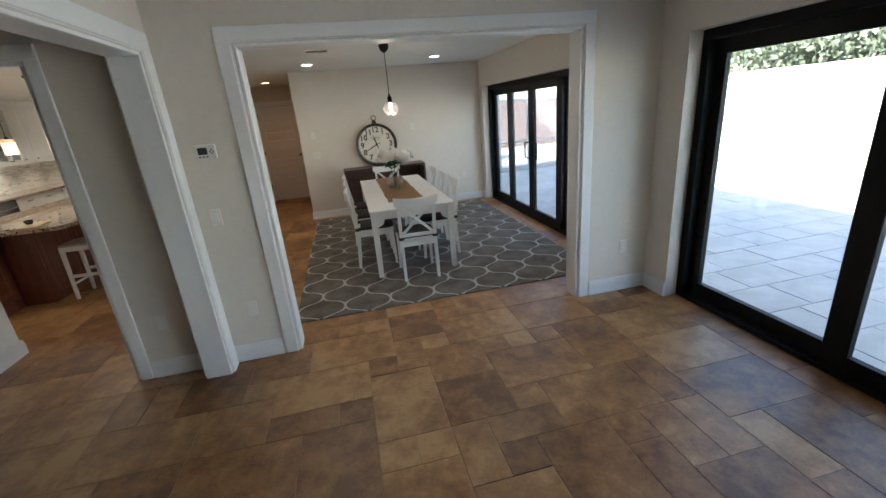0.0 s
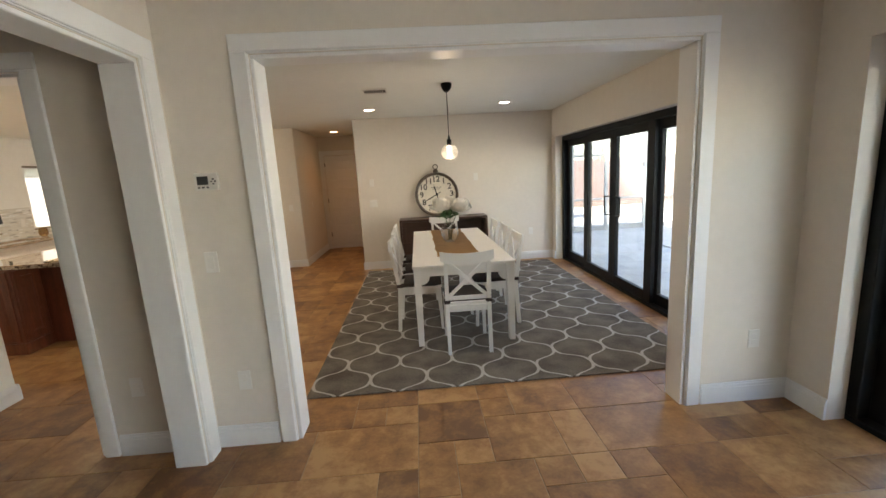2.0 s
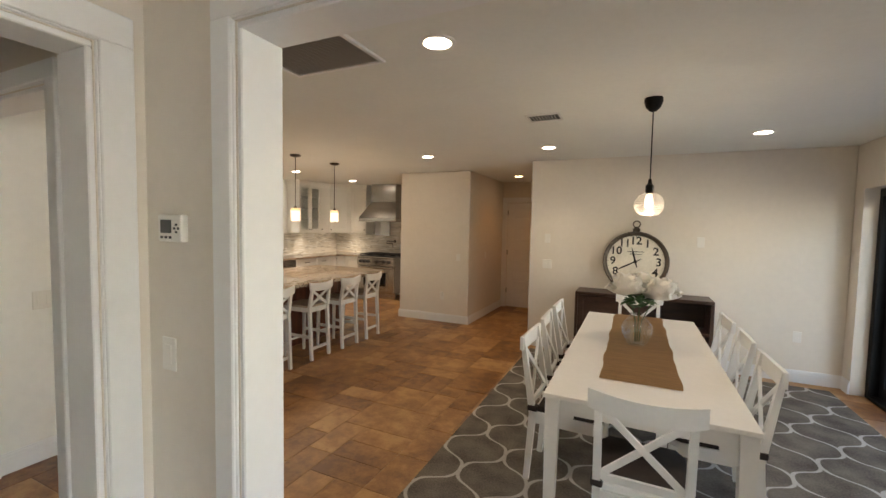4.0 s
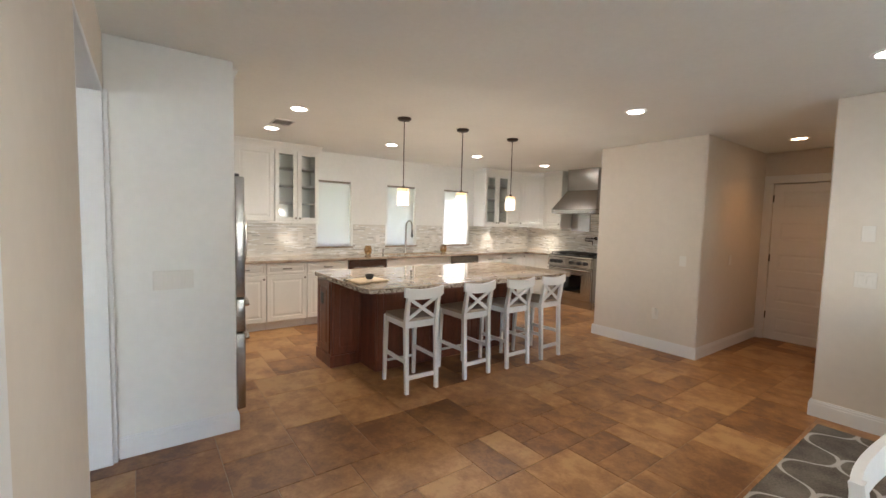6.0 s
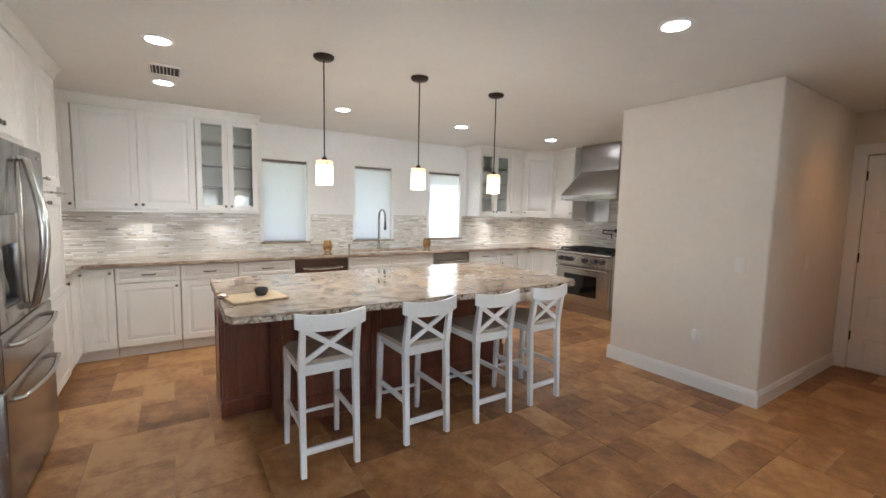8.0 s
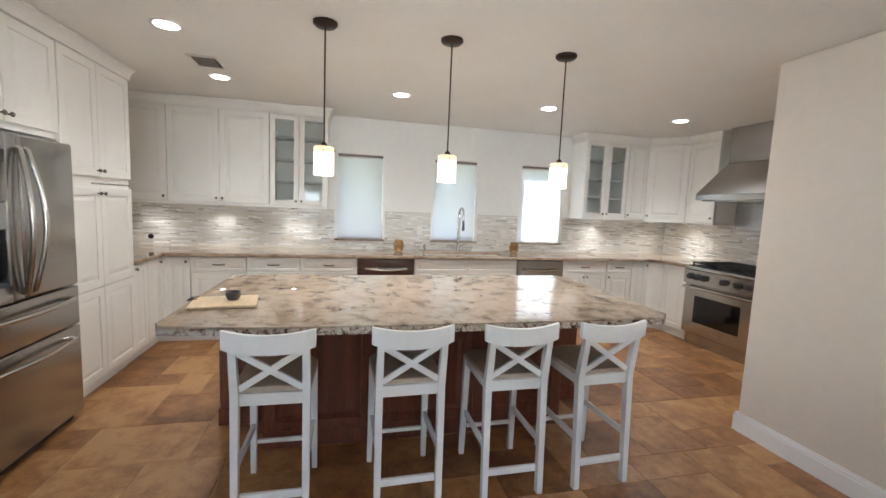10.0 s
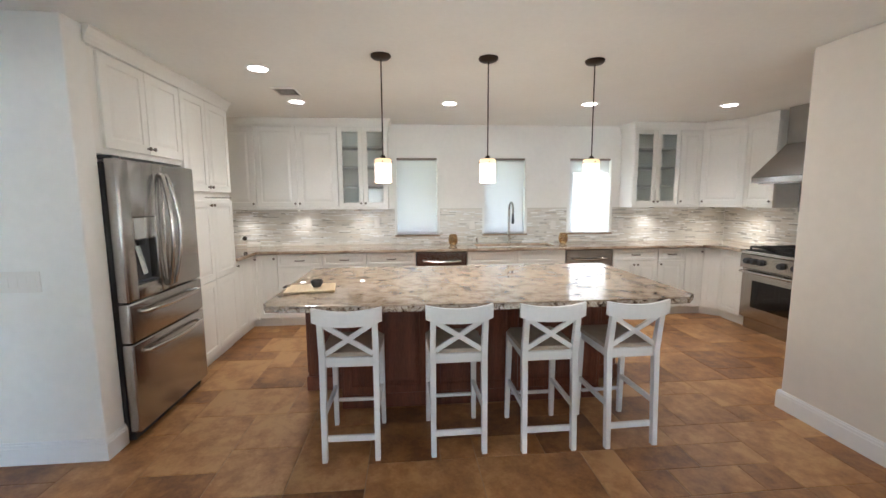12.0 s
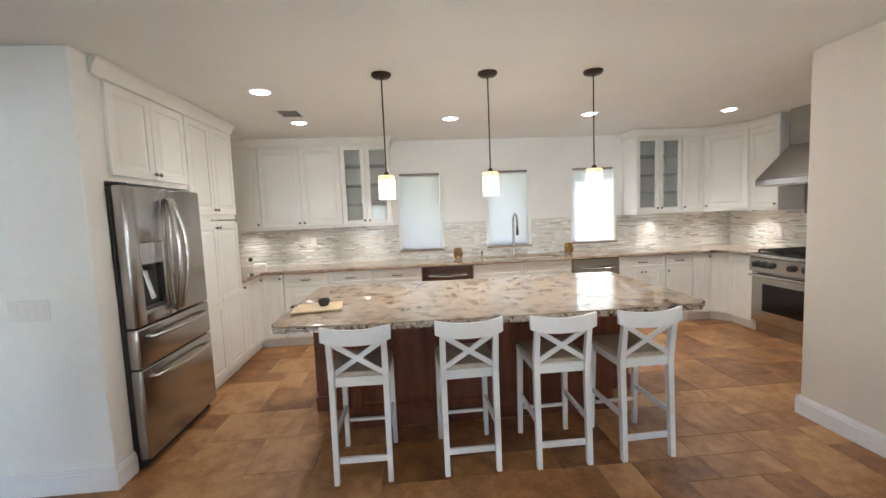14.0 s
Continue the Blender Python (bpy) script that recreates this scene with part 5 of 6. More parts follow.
tb = thing("dining_table", 0.975, 5.43, 0.0105, 0, "long white dining table with square legs on the rug", "dining table")
part("tabletop", Shape().box(-0.45, -1.125, 0.712, 0.45, 1.125, 0.737, 0.004, 2), TABLEW, tb)
part("apron", Shape().box(-0.40, -1.08, 0.62, -0.38, 1.08, 0.711).box(0.38, -1.08, 0.62, 0.40, 1.08, 0.711).box(-0.38, -1.095, 0.635, 0.38, -1.075, 0.711).box(-0.38, 1.075, 0.635, 0.38, 1.095, 0.711), TABLEW, tb)
for sy in (-1, 1):
    for sx in (-1, 1):
        arc = [(sx * 0.378, 0.636), (sx * 0.378, 0.560)] + [(sx * (0.378 - 0.075 * math.sin(q * math.pi / 10)), 0.635 - 0.075 * math.cos(q * math.pi / 10)) for q in range(1, 6)]
        br = Shape()
        f0, f1 = [[br.bm.verts.new((x, sy * yy, z)) for x, z in arc] for yy in (1.078, 1.094)]
        br.bm.faces.new(f0), br.bm.faces.new(f1[::-1])
        for q in range(len(arc)):
            br.bm.faces.new((f0[q], f1[q], f1[(q + 1) % len(arc)], f0[(q + 1) % len(arc)]))
        part("bracket", br, TABLEW, tb)
for sx in (-1, 1):
    for sy in (-1, 1):
        part("leg", Shape().beam((sx * 0.412, sy * 1.085, 0), (sx * 0.408, sy * 1.08, 0.711), 0.05, 0.05, 0.068, 0.068), TABLEW, tb)

# runner with slightly wavy edges
s = Shape()
nx, ny = 8, 40
vs = [[s.bm.verts.new(((i / nx - 0.5) * (0.405 + 0.006 * math.sin(j * 0.9)) + 0.004 * math.sin(j * 0.5), (j / ny - 0.5) * 1.90, 0.003 + 0.0016 * noise.noise(Vector((i * 0.7, j * 0.35, 3))))) for j in range(ny + 1)] for i in range(nx + 1)]
for i in range(nx):
    for j in range(ny):
        s.bm.faces.new((vs[i][j], vs[i + 1][j], vs[i + 1][j + 1], vs[i][j + 1]))
bmesh.ops.solidify(s.bm, geom=s.bm.faces[:], thickness=0.002)
rn = part("table_runner", s, JUTE, smooth=True)
rn.matrix_basis = pose(0.965, 5.60, 0.7485)
tagged(rn, "brown woven jute table runner on the white table", "table runner")

vase = thing("vase_of_roses", 0.95, 5.48, 0.7535, 0, "clear glass vase holding big white roses on the runner", "vase")
part("glass_vase", Shape().lathe([(0, 0.0), (0.058, 0.0), (0.064, 0.008), (0.082, 0.04), (0.101, 0.085), (0.105, 0.115), (0.096, 0.15), (0.065, 0.185), (0.044, 0.205), (0.05, 0.225), (0.047, 0.226), (0.041, 0.205), (0.062, 0.182), (0.092, 0.149), (0.101, 0.115), (0.097, 0.087), (0.078, 0.042), (0.056, 0.014), (0.0, 0.012)], 32), VASEGLASS, vase, "clear bellied glass vase", True)
random.seed(5)
heads = [(-0.075, -0.01, 0.425, 0.118), (0.13, -0.02, 0.41, 0.115), (0.025, 0.04, 0.465, 0.07)]
for hx, hy, hz, hr in heads:
    part("stem", Shape().tube([(hx * 0.12, hy * 0.12, 0.02), (hx * 0.2, hy * 0.2, 0.17), (hx * 0.9, hy * 0.9, hz - 0.03)], 0.0035, 6), LEAF, vase)
    rose = part("rose", Shape().lathe([(0, hz - 0.5 * hr), (hr * 0.22, hz - 0.4 * hr), (hr * 0.3, hz), (hr * 0.18, hz + 0.45 * hr), (0, hz + 0.5 * hr)], 12, (hx, hy, 0)), PETAL, vase, "large white rose", True)
    for ring, (cnt, rad, tilt) in enumerate(((3, 0.25, 0.08), (5, 0.5, 0.25), (7, 0.75, 0.5), (8, 0.95, 0.9))):
        for k in range(cnt):
            a = 2 * math.pi * (k + 0.4 * ring + random.uniform(-0.1, 0.1)) / cnt
            R = Euler((0, 0, a)).to_matrix() @ Euler((0, tilt + random.uniform(-0.12, 0.12), 0)).to_matrix()
            wv, s = [], Shape()
            for iu in range(5):
                row = []
                for iv in range(5):
                    uu, vv = iu / 4 - 0.5, iv / 4
                    wd = hr * 1.25 * (0.35 + 0.9 * math.sin(math.pi * min(1, 0.15 + vv * 0.8)))
                    ruf = 0.08 * hr * math.sin(uu * 9 + k) * vv
                    pt = Vector((hr * rad * 0.28 + 0.25 * hr * math.sin(vv * 2.2) - hr * 1.1 * uu * uu + (0.25 * hr * (vv - 0.75) if vv > 0.75 else 0) + ruf, uu * wd, vv * hr * 1.15 + ruf))
                    row.append(s.bm.verts.new(R @ pt + Vector((hx, hy, hz - 0.45 * hr))))
                wv.append(row)
            for iu in range(4):
                for iv in range(4):
                    s.bm.faces.new((wv[iu][iv], wv[iu + 1][iv], wv[iu + 1][iv + 1], wv[iu][iv + 1]))
            part("petal", s, PETAL, rose, smooth=True)
s = Shape()
for k in range(34):
    a, zz, ln = random.uniform(0, 6.28), random.uniform(0.25, 0.38), random.uniform(0.07, 0.12)
    R = Euler((0, random.uniform(-0.9, 0.3), a)).to_matrix()
    b0 = Vector((0.03 * math.cos(a), 0.03 * math.sin(a), zz))
    pts = [(0, 0, 0), (0.35, 0.27, 0.02), (0.75, 0.2, 0.0), (1, 0, -0.08), (0.75, -0.2, 0.0), (0.35, -0.27, 0.02)]
    mid = [s.bm.verts.new(b0 + R @ Vector((t * ln, 0, 0.012 * math.sin(t * 3)))) for t in (0.35, 0.75)]
    q = [s.bm.verts.new(b0 + R @ (Vector(v) * ln)) for v in pts]
    for f in ((q[0], q[1], mid[0]), (q[1], q[2], mid[1], mid[0]), (q[2], q[3], mid[1]), (q[3], q[4], mid[1]), (q[4], q[5], mid[0], mid[1]), (q[5], q[0], mid[0])):
        s.bm.faces.new(f)
part("leaves", s, LEAF, vase, "dark green leaves", True)

sb = thing("sideboard", 0.30, 7.27, 0.0, 0, "low dark walnut sideboard with a sliding door and open shelves", "sideboard")
SW, SD, SH = 1.39, 0.39, 0.835
part("body", Shape().box(0, 0, SH - 0.035, SW, SD, SH, 0.003).box(0, 0.0, 0.06, 0.03, SD, SH - 0.036).box(SW - 0.03, 0, 0.06, SW, SD, SH - 0.036).box(0.03, 0.0, 0.06, SW - 0.03, SD, 0.09).box(0.03, SD - 0.012, 0.09, SW - 0.03, SD, SH - 0.036), WALNUT, sb)
part("divider", Shape().box(0.70, 0.03, 0.09, 0.725, SD - 0.013, SH - 0.036), WALNUT, sb)
part("sliding_door", Shape().panel(0.032, 0.092, 0.69, SH - 0.13, 0.008, 0.018, [(0, 0.002), (0.002, 0), (0.06, 0), (0.064, 0.004), (0.07, 0.004)]), WALNUT, sb)
part("shelf", Shape().box(0.726, 0.03, 0.46, SW - 0.031, SD - 0.013, 0.482, 0.002), WALNUT, sb)
for lx in (0.02, SW - 0.07):
    for ly in (0.02, SD - 0.07):
        part("foot", Shape().box(lx, ly, 0.0, lx + 0.05, ly + 0.05, 0.06, 0.002), WALNUT, sb)

# leaning pocket-watch clock
CR = 0.355
cl = thing("leaning_clock", 0.925, 7.60, SH + 0.001, 0, "oversized pocket-watch wall clock leaning on the sideboard", "clock")
tiltm = pose(0.925, 7.545, SH + 0.003, -6, 0, 0)
cl.matrix_basis = tiltm
zc = CR + 0.002
part("rim", Shape().lathe([(CR - 0.045, 0.0), (CR - 0.035, -0.022), (CR - 0.012, -0.034), (CR, -0.015), (CR, 0.03), (CR - 0.05, 0.03)], 64, (0, 0, zc), "y", True), RIM, cl, "weathered bronze rim", True)
part("dial", Shape().lathe([(0, 0.008), (CR - 0.04, 0.008), (CR - 0.04, 0.02), (0, 0.02)], 64, (0, 0, zc), "y"), CLOCKF, cl, "aged cream dial")
part("crown", Shape().lathe([(0.03, 0.0), (0.04, 0.01), (0.04, 0.035), (0.028, 0.045), (0.026, 0.06), (0.0, 0.062)], 18, (0, 0.0, zc + CR - 0.004)), RIM, cl, smooth=True)
part("ring", Shape().tube([(0.038 * math.cos(a), 0.0, zc + CR + 0.088 + 0.038 * math.sin(a)) for a in [2 * math.pi * k / 24 for k in range(25)]], 0.007, 8), RIM, cl, smooth=True)


def letters(text, size, parent, m, mat, name="numeral", depth=0.0006):
    cu = bpy.data.curves.new("text", "FONT")
    cu.body, cu.size, cu.align_x, cu.align_y, cu.extrude, cu.resolution_u = text, size, "CENTER", "CENTER", depth, 3
    cu.offset = size * 0.018
    tmp = bpy.data.objects.new("text", cu)
    scene.collection.objects.link(tmp)
    bpy.context.view_layer.update()
    me = bpy.data.meshes.new_from_object(tmp.evaluated_get(bpy.context.evaluated_depsgraph_get()))
    bpy.data.objects.remove(tmp), bpy.data.curves.remove(cu)
    me.name = name
    me.materials.clear(), me.materials.append(mat)
    ob = new(name, me)
    ob.parent, ob.matrix_basis = parent, m
    return ob


for hnum in range(1, 13):
    a = radians(90 - 30 * hnum)
    letters(str(hnum), 0.13, cl, pose(0.245 * math.cos(a), 0.0065, zc + 0.245 * math.sin(a), 90), INK)
s = Shape()
for k in range(60):
    a = radians(6 * k)
    s.beam((0.296 * math.cos(a), 0.0068, zc + 0.296 * math.sin(a)), ((0.306) * math.cos(a), 0.0068, zc + 0.306 * math.sin(a)), 0.0035, 0.0012, side=(0, 1, 0)) if k % 5 else s.beam((0.292 * math.cos(a), 0.0068, zc + 0.292 * math.sin(a)), ((0.308) * math.cos(a), 0.0068, zc + 0.308 * math.sin(a)), 0.0035, 0.004, side=(0, 1, 0))
part("minute_track", s, INK, cl)
part("maker_lines", Shape().box(-0.09, 0.0062, zc + 0.115, 0.09, 0.0078, zc + 0.121).box(-0.065, 0.0062, zc + 0.085, 0.065, 0.0078, zc + 0.090), INK, cl, "small unreadable lettering")


def pointer(name, ang, ln, wd, y):
    a = radians(90 - ang)
    d = Vector((math.cos(a), 0, math.sin(a)))
    o = Vector((0, y, zc))
    s = Shape().beam(o - d * 0.07, o + d * ln * 0.55, wd * 0.5, 0.002, wd, 0.002, side=(d.z, 0, -d.x)).beam(o + d * ln * 0.55, o + d * ln, wd, 0.002, 0.002, 0.002, side=(d.z, 0, -d.x))
    part(name, s, INK, cl, "black clock pointer")


pointer("hour_pointer", 345, 0.17, 0.022, 0.003)
pointer("minute_pointer", 242, 0.25, 0.018, 0.0)
part("pointer_cap", Shape().lathe([(0.02, 0.004), (0.02, -0.003), (0, -0.004)], 16, (0, 0, zc), "y"), INK, cl)

# pendant over the dining table
dp = thing("dining_pendant", 0.985, 5.34, CEIL, 0, "dining pendant with a ribbed clear glass globe on a black cord", "pendant lamp")
part("canopy", Shape().lathe([(0, 0), (0.056, 0), (0.057, -0.025), (0.045, -0.06), (0.02, -0.085), (0, -0.09)], 24), BLACK, dp, "black cup canopy", True)
part("cord", Shape().tube([(0, 0, -0.08), (0, 0, -0.56)], 0.004, 8), BLACK, dp)
part("socket", Shape().lathe([(0, -0.53), (0.010, -0.53), (0.014, -0.56), (0.026, -0.57), (0.026, -0.625), (0.0, -0.625)], 18), BLACK, dp, smooth=True)
prof = []
for k in range(45):
    a = 0.30 + (math.pi - 0.30 - 0.55) * k / 44
    prof.append((0.094 * math.sin(a) * (1 + 0.045 * (k % 3 == 0)), -0.70 + 0.085 * math.cos(a)))
part("globe", Shape().lathe(prof + [(r - 0.003, h) for r, h in reversed(prof)], 36, closed=True), RIBBED, dp, "ribbed clear glass globe", True).visible_shadow = False
part("bulb", Shape().lathe([(0, -0.625), (0.012, -0.63), (0.024, -0.665), (0.028, -0.69), (0.02, -0.715), (0, -0.722)], 16), BULB, dp, "lit bulb", True)
la = bpy.data.lights.new("dining_bulb", "POINT")
la.energy, la.color, la.shadow_soft_size = 0.9, (1.0, 0.82, 0.6), 0.03
new("dining_bulb_glow", la).matrix_world = pose(0.985, 5.34, CEIL - 0.735)


# ---------- vents, switches, outlets, thermostat, entry door ----------
def ceiling_vent(x, y, w, d, slats, turn=0, label="louvred ceiling air vent"):
    th = thing("ceiling_vent", x, y, CEIL, turn, label, "air vent")
    part("backing", Shape().box(-w / 2 + 0.01, -d / 2 + 0.01, -0.004, w / 2 - 0.01, d / 2 - 0.01, -0.001), SLOT, th)
    part("frame", Shape().box(-w / 2, -d / 2, -0.014, w / 2, -d / 2 + 0.013, -0.0005, 0.003).box(-w / 2, d / 2 - 0.013, -0.014, w / 2, d / 2, -0.0005, 0.003).box(-w / 2, -d / 2 + 0.013, -0.014, -w / 2 + 0.013, d / 2 - 0.013, -0.0005, 0.003).box(w / 2 - 0.013, -d / 2 + 0.013, -0.014, w / 2, d / 2 - 0.013, -0.0005, 0.003), GRILLE, th)
    for k in range(slats):
        xx = -w / 2 + 0.013 + (w - 0.044) * (k + 0.5) / slats
        part("slat", Shape().beam((xx, -d / 2 + 0.013, -0.009), (xx, d / 2 - 0.013, -0.009), (w - 0.044) / slats * 0.2, 0.0015, side=(1, 0, 0.0)), GRILLE, th)


ceiling_vent(0.225, 5.55, 0.26, 0.21, 9)
ceiling_vent(1.10, 2.78, 0.27, 0.20, 9)
ceiling_vent(-4.04, 4.645, 0.20, 0.27, 7, 90)
rv = thing("return_grille", -0.62, 3.945, CEIL, 0, "large beige return air grille on the ceiling", "air vent")
part("frame", Shape().box(-0.30, -0.19, -0.014, 0.30, -0.165, -0.0005, 0.003).box(-0.30, 0.165, -0.014, 0.30, 0.19, -0.0005, 0.003).box(-0.30, -0.165, -0.014, -0.275, 0.165, -0.0005, 0.003).box(0.275, -0.165, -0.014, 0.30, 0.165, -0.0005, 0.003), TRIM, rv)
part("backing", Shape().box(-0.275, -0.165, -0.003, 0.275, 0.165, -0.001), VENTBACK, rv)
for k in range(24):
    yy = -0.165 + 0.33 * (k + 0.5) / 24
    part("slat", Shape().beam((-0.275, yy, -0.008), (0.275, yy, -0.008), 0.012, 0.0015, side=(0, 1, 0.6)), GRILLE, rv)


def plate(name, m, n=1, kind="switch", label="white wall switch plate with a rocker", category="switch"):
    """A plate lying on a wall, facing local -y."""
    th = thing(name, 0, 0, 0, 0, label, category)
    th.matrix_basis = m
    w = 0.072 + 0.046 * (n - 1)
    part("plate", Shape().box(-w / 2, -0.006, -0.058, w / 2, 0, 0.058, 0.003, 2), PLASTIC, th)
    for k in range(n):
        x = (k - (n - 1) / 2) * 0.046
        if kind == "switch":
            part("rocker", Shape().box(x - 0.016, -0.009, -0.033, x + 0.016, -0.0061, 0.033, 0.002), PLASTIC, th)
        elif kind == "outlet":
            for dz in (-0.02, 0.02):
                part("socket", Shape().box(x - 0.016, -0.0085, dz - 0.014, x + 0.016, -0.0061, dz + 0.014, 0.004, 2).box(x - 0.007, -0.0092, dz - 0.006, x - 0.004, -0.008, dz + 0.006).box(x + 0.004, -0.0092, dz - 0.006, x + 0.007, -0.008, dz + 0.006), PLASTIC, th)
    return th


plate("wall_switch", pose(-0.535, YW0, 1.115))
plate("wall_outlet", pose(-0.455, YW0, 0.41), 1, "outlet", "white duplex wall outlet", "outlet")
plate("wall_outlet", pose(2.63, YW0, 0.41), 1, "outlet", "white duplex wall outlet", "outlet")
plate("wall_outlet", pose(-1.06, YW0, 0.42), 1, "outlet", "white duplex wall outlet", "outlet")
plate("wall_switch", pose(-2.535, 3.60, 1.05, 0, 0, 90), 4, "switch", "white four-gang wall switch plate", "switch")
plate("wall_switch", pose(-0.115, YC, 1.10), 2, "switch", "white double wall switch plate")
plate("wall_switch", pose(-0.12, YC, 1.435), 1, "blank", "small white wall plate", "wall plate")
plate("wall_switch", pose(1.585, YC, 1.44), 1, "blank", "small white wall plate", "wall plate")
plate("wall_outlet", pose(2.49, YC, 0.48), 1, "outlet", "white duplex wall outlet", "outlet")
plate("wall_switch", pose(-1.64, 8.31, 1.07), 1, "switch")
plate("wall_switch", pose(-1.46, 9.1, 1.07, 0, 0, 90), 1, "blank", "small white wall plate in the entry hall", "wall plate")
nl = plate("wall_outlet", pose(-1.91, 8.31, 0.42), 1, "outlet", "white outlet with a plugged-in night light", "outlet")
part("night_light", Shape().box(-0.022, -0.05, 0.0, 0.022, -0.0095, 0.075, 0.008, 2), PLASTIC, nl, "white plug-in night light")
for oy, oz in ((4.43, 1.185), (5.30, 1.185), (6.55, 1.14), (7.66, 1.13), (8.62, 1.13)):
    plate("wall_outlet", pose(XB + 0.014, oy, oz, 0, 0, 90), 1, "outlet", "pale outlet plate on the mosaic backsplash", "outlet")
plate("wall_outlet", pose(-4.80, YR - 0.013, 1.10), 1, "outlet", "pale outlet with a plug on the backsplash", "outlet")

tst = thing("thermostat", -0.487, YW0, 1.55, 0, "white wall thermostat with a dark display", "thermostat")
part("body", Shape().box(-0.062, -0.026, -0.045, 0.062, 0, 0.045, 0.006, 2), PLASTIC, tst)
part("display", Shape().box(-0.045, -0.0275, -0.016, 0.012, -0.0255, 0.028, 0.001), DARKP, tst, "dark display")
for k in range(3):
    part("button", Shape().box(-0.045 + k * 0.022, -0.028, -0.034, -0.032 + k * 0.022, -0.0255, -0.026, 0.001), DARKP, tst)
for bx, bz in ((0.028, 0.0), (0.048, 0.0), (0.038, 0.012), (0.038, -0.012)):
    part("button", Shape().box(bx - 0.005, -0.0285, bz - 0.004, bx + 0.005, -0.0255, bz + 0.004, 0.001), DARKP, tst)

dr = thing("door_entry", -1.36, 10.09, 0, 0, "white five-panel interior door, closed", "door", kind="structure")
part("door_frame", Shape().box(-0.10, -0.012, 0, -0.0, 0.01, 2.04, 0.004).box(0.82, -0.012, 0, 0.92, 0.01, 2.04, 0.004).box(-0.10, -0.012, 2.04, 0.92, 0.01, 2.14, 0.004), TRIM, dr)
part("leaf", Shape().box(0.004, 0.02, 0.008, 0.816, 0.05, 2.03), TRIM, dr)
for k in range(5):
    part("door_panel", Shape().panel(0.004, 0.008 + k * 0.4045, 0.812, 0.4035, 0.012, 0.0078, [(0, 0), (0.10 if k in (0, 4) else 0.095, 0), (0.105, 0.006), (0.12, 0.006), (0.14, 0.003)]), TRIM, dr)
for hz in (0.28, 1.03, 1.80):
    part("hinge", Shape().box(-0.006, 0.0, hz, 0.012, 0.0115, hz + 0.09, 0.002), BRONZE, dr, "dark hinge")
part("door_knob", Shape().lathe([(0.028, 0.012), (0.028, 0.006), (0.012, 0.0), (0.012, -0.03), (0.026, -0.045), (0.022, -0.065), (0, -0.068)], 18, (0.75, 0, 0.98), "y"), BRONZE, dr, smooth=True)


# ---------- outside ----------
GRASS = material("dry lawn", (0.20, 0.21, 0.10), 0.9, grain=0.35, scale=1.5, bump=0.4, bump_scale=60)
STUCCO = material("white stucco", (0.82, 0.80, 0.76), 0.85, grain=0.04, scale=2, bump=0.3, bump_scale=60)
FENCE = material("terracotta fence boards", (0.30, 0.165, 0.135), 0.7, grain=0.2, scale=4, objvar=0.12, stretch=(4, 4, 0.6))
ALU = material("grey aluminium", (0.30, 0.31, 0.32), 0.45, metal=0.3, grain=0.05)
BARK = material("tree bark", (0.13, 0.10, 0.075), 0.9, grain=0.35, scale=8, bump=0.6, bump_scale=40)
FOLIAGE = material("tree foliage", (0.115, 0.135, 0.085), 0.55, grain=0.3, scale=3, island=0.35)
WATER = material("pool water", (0.30, 0.56, 0.57), 0.06, spec=0.6, bump=0.25, bump_scale=4)

tagged(part("ground", Shape().box(-400, -400, -0.30, 400, 400, -0.16), GRASS), "dry lawn reaching to the horizon", "ground", kind="structure")
patio = tagged(part("pavement", Shape().box(XE1 + 0.002, -9, -0.20, 9.6, 16.2, -0.060), PAVER), "pale patio bed under the pavers", "patio", kind="structure")
random.seed(11)
bm = bmesh.new()
POOL = (7.35, 7.9, 1.95, 1.65)


def in_pool(x, y, k=1.0):
    return ((x - POOL[0]) / (POOL[2] * k)) ** 2 + ((y - POOL[1]) / (POOL[3] * k)) ** 2 < 1


row, y = 0, -6.0
while y < 16.0:
    x = XE1 + 0.01 - 0.25 * (row % 2)
    while x < 9.5:
        w = random.choice((0.4, 0.6, 0.6))
        x0, x1 = max(x, XE1 + 0.01), min(x + w - 0.006, 9.55)
        if x1 - x0 > 0.05 and not in_pool((x0 + x1) / 2, y + 0.2, 0.97):
            dz = random.uniform(0, 0.003)
            v = [bm.verts.new(c3) for c3 in ((x0, y, -0.07), (x1, y, -0.07), (x1, y + 0.394, -0.07), (x0, y + 0.394, -0.07))]
            t = [bm.verts.new(c3) for c3 in ((x0 + 0.003, y + 0.003, -0.052 - dz), (x1 - 0.003, y + 0.003, -0.052 - dz), (x1 - 0.003, y + 0.391, -0.052 - dz), (x0 + 0.003, y + 0.391, -0.052 - dz))]
            bm.faces.new(t)
            for k in range(4):
                bm.faces.new((v[k], v[(k + 1) % 4], t[(k + 1) % 4], t[k]))
        x += w
    y += 0.4
    row += 1
pv = part("patio_pavers", bm, PAVER, patio)
pv["kind"] = "stuff"
pool = thing("swimming_pool", POOL[0], POOL[1], -0.16, 0, "turquoise swimming pool with a pale curved coping", "pool", kind="structure")
ring = [(math.cos(2 * math.pi * k / 48), math.sin(2 * math.pi * k / 48)) for k in range(48)]
part("water", Shape().prism([(a * POOL[2], b * POOL[3]) for a, b in ring], 0.0, 0.10), WATER, pool, "turquoise water")
s = Shape()
ri = [s.bm.verts.new((a * POOL[2] * 0.985, b * POOL[3] * 0.985, 0.135)) for a, b in ring]
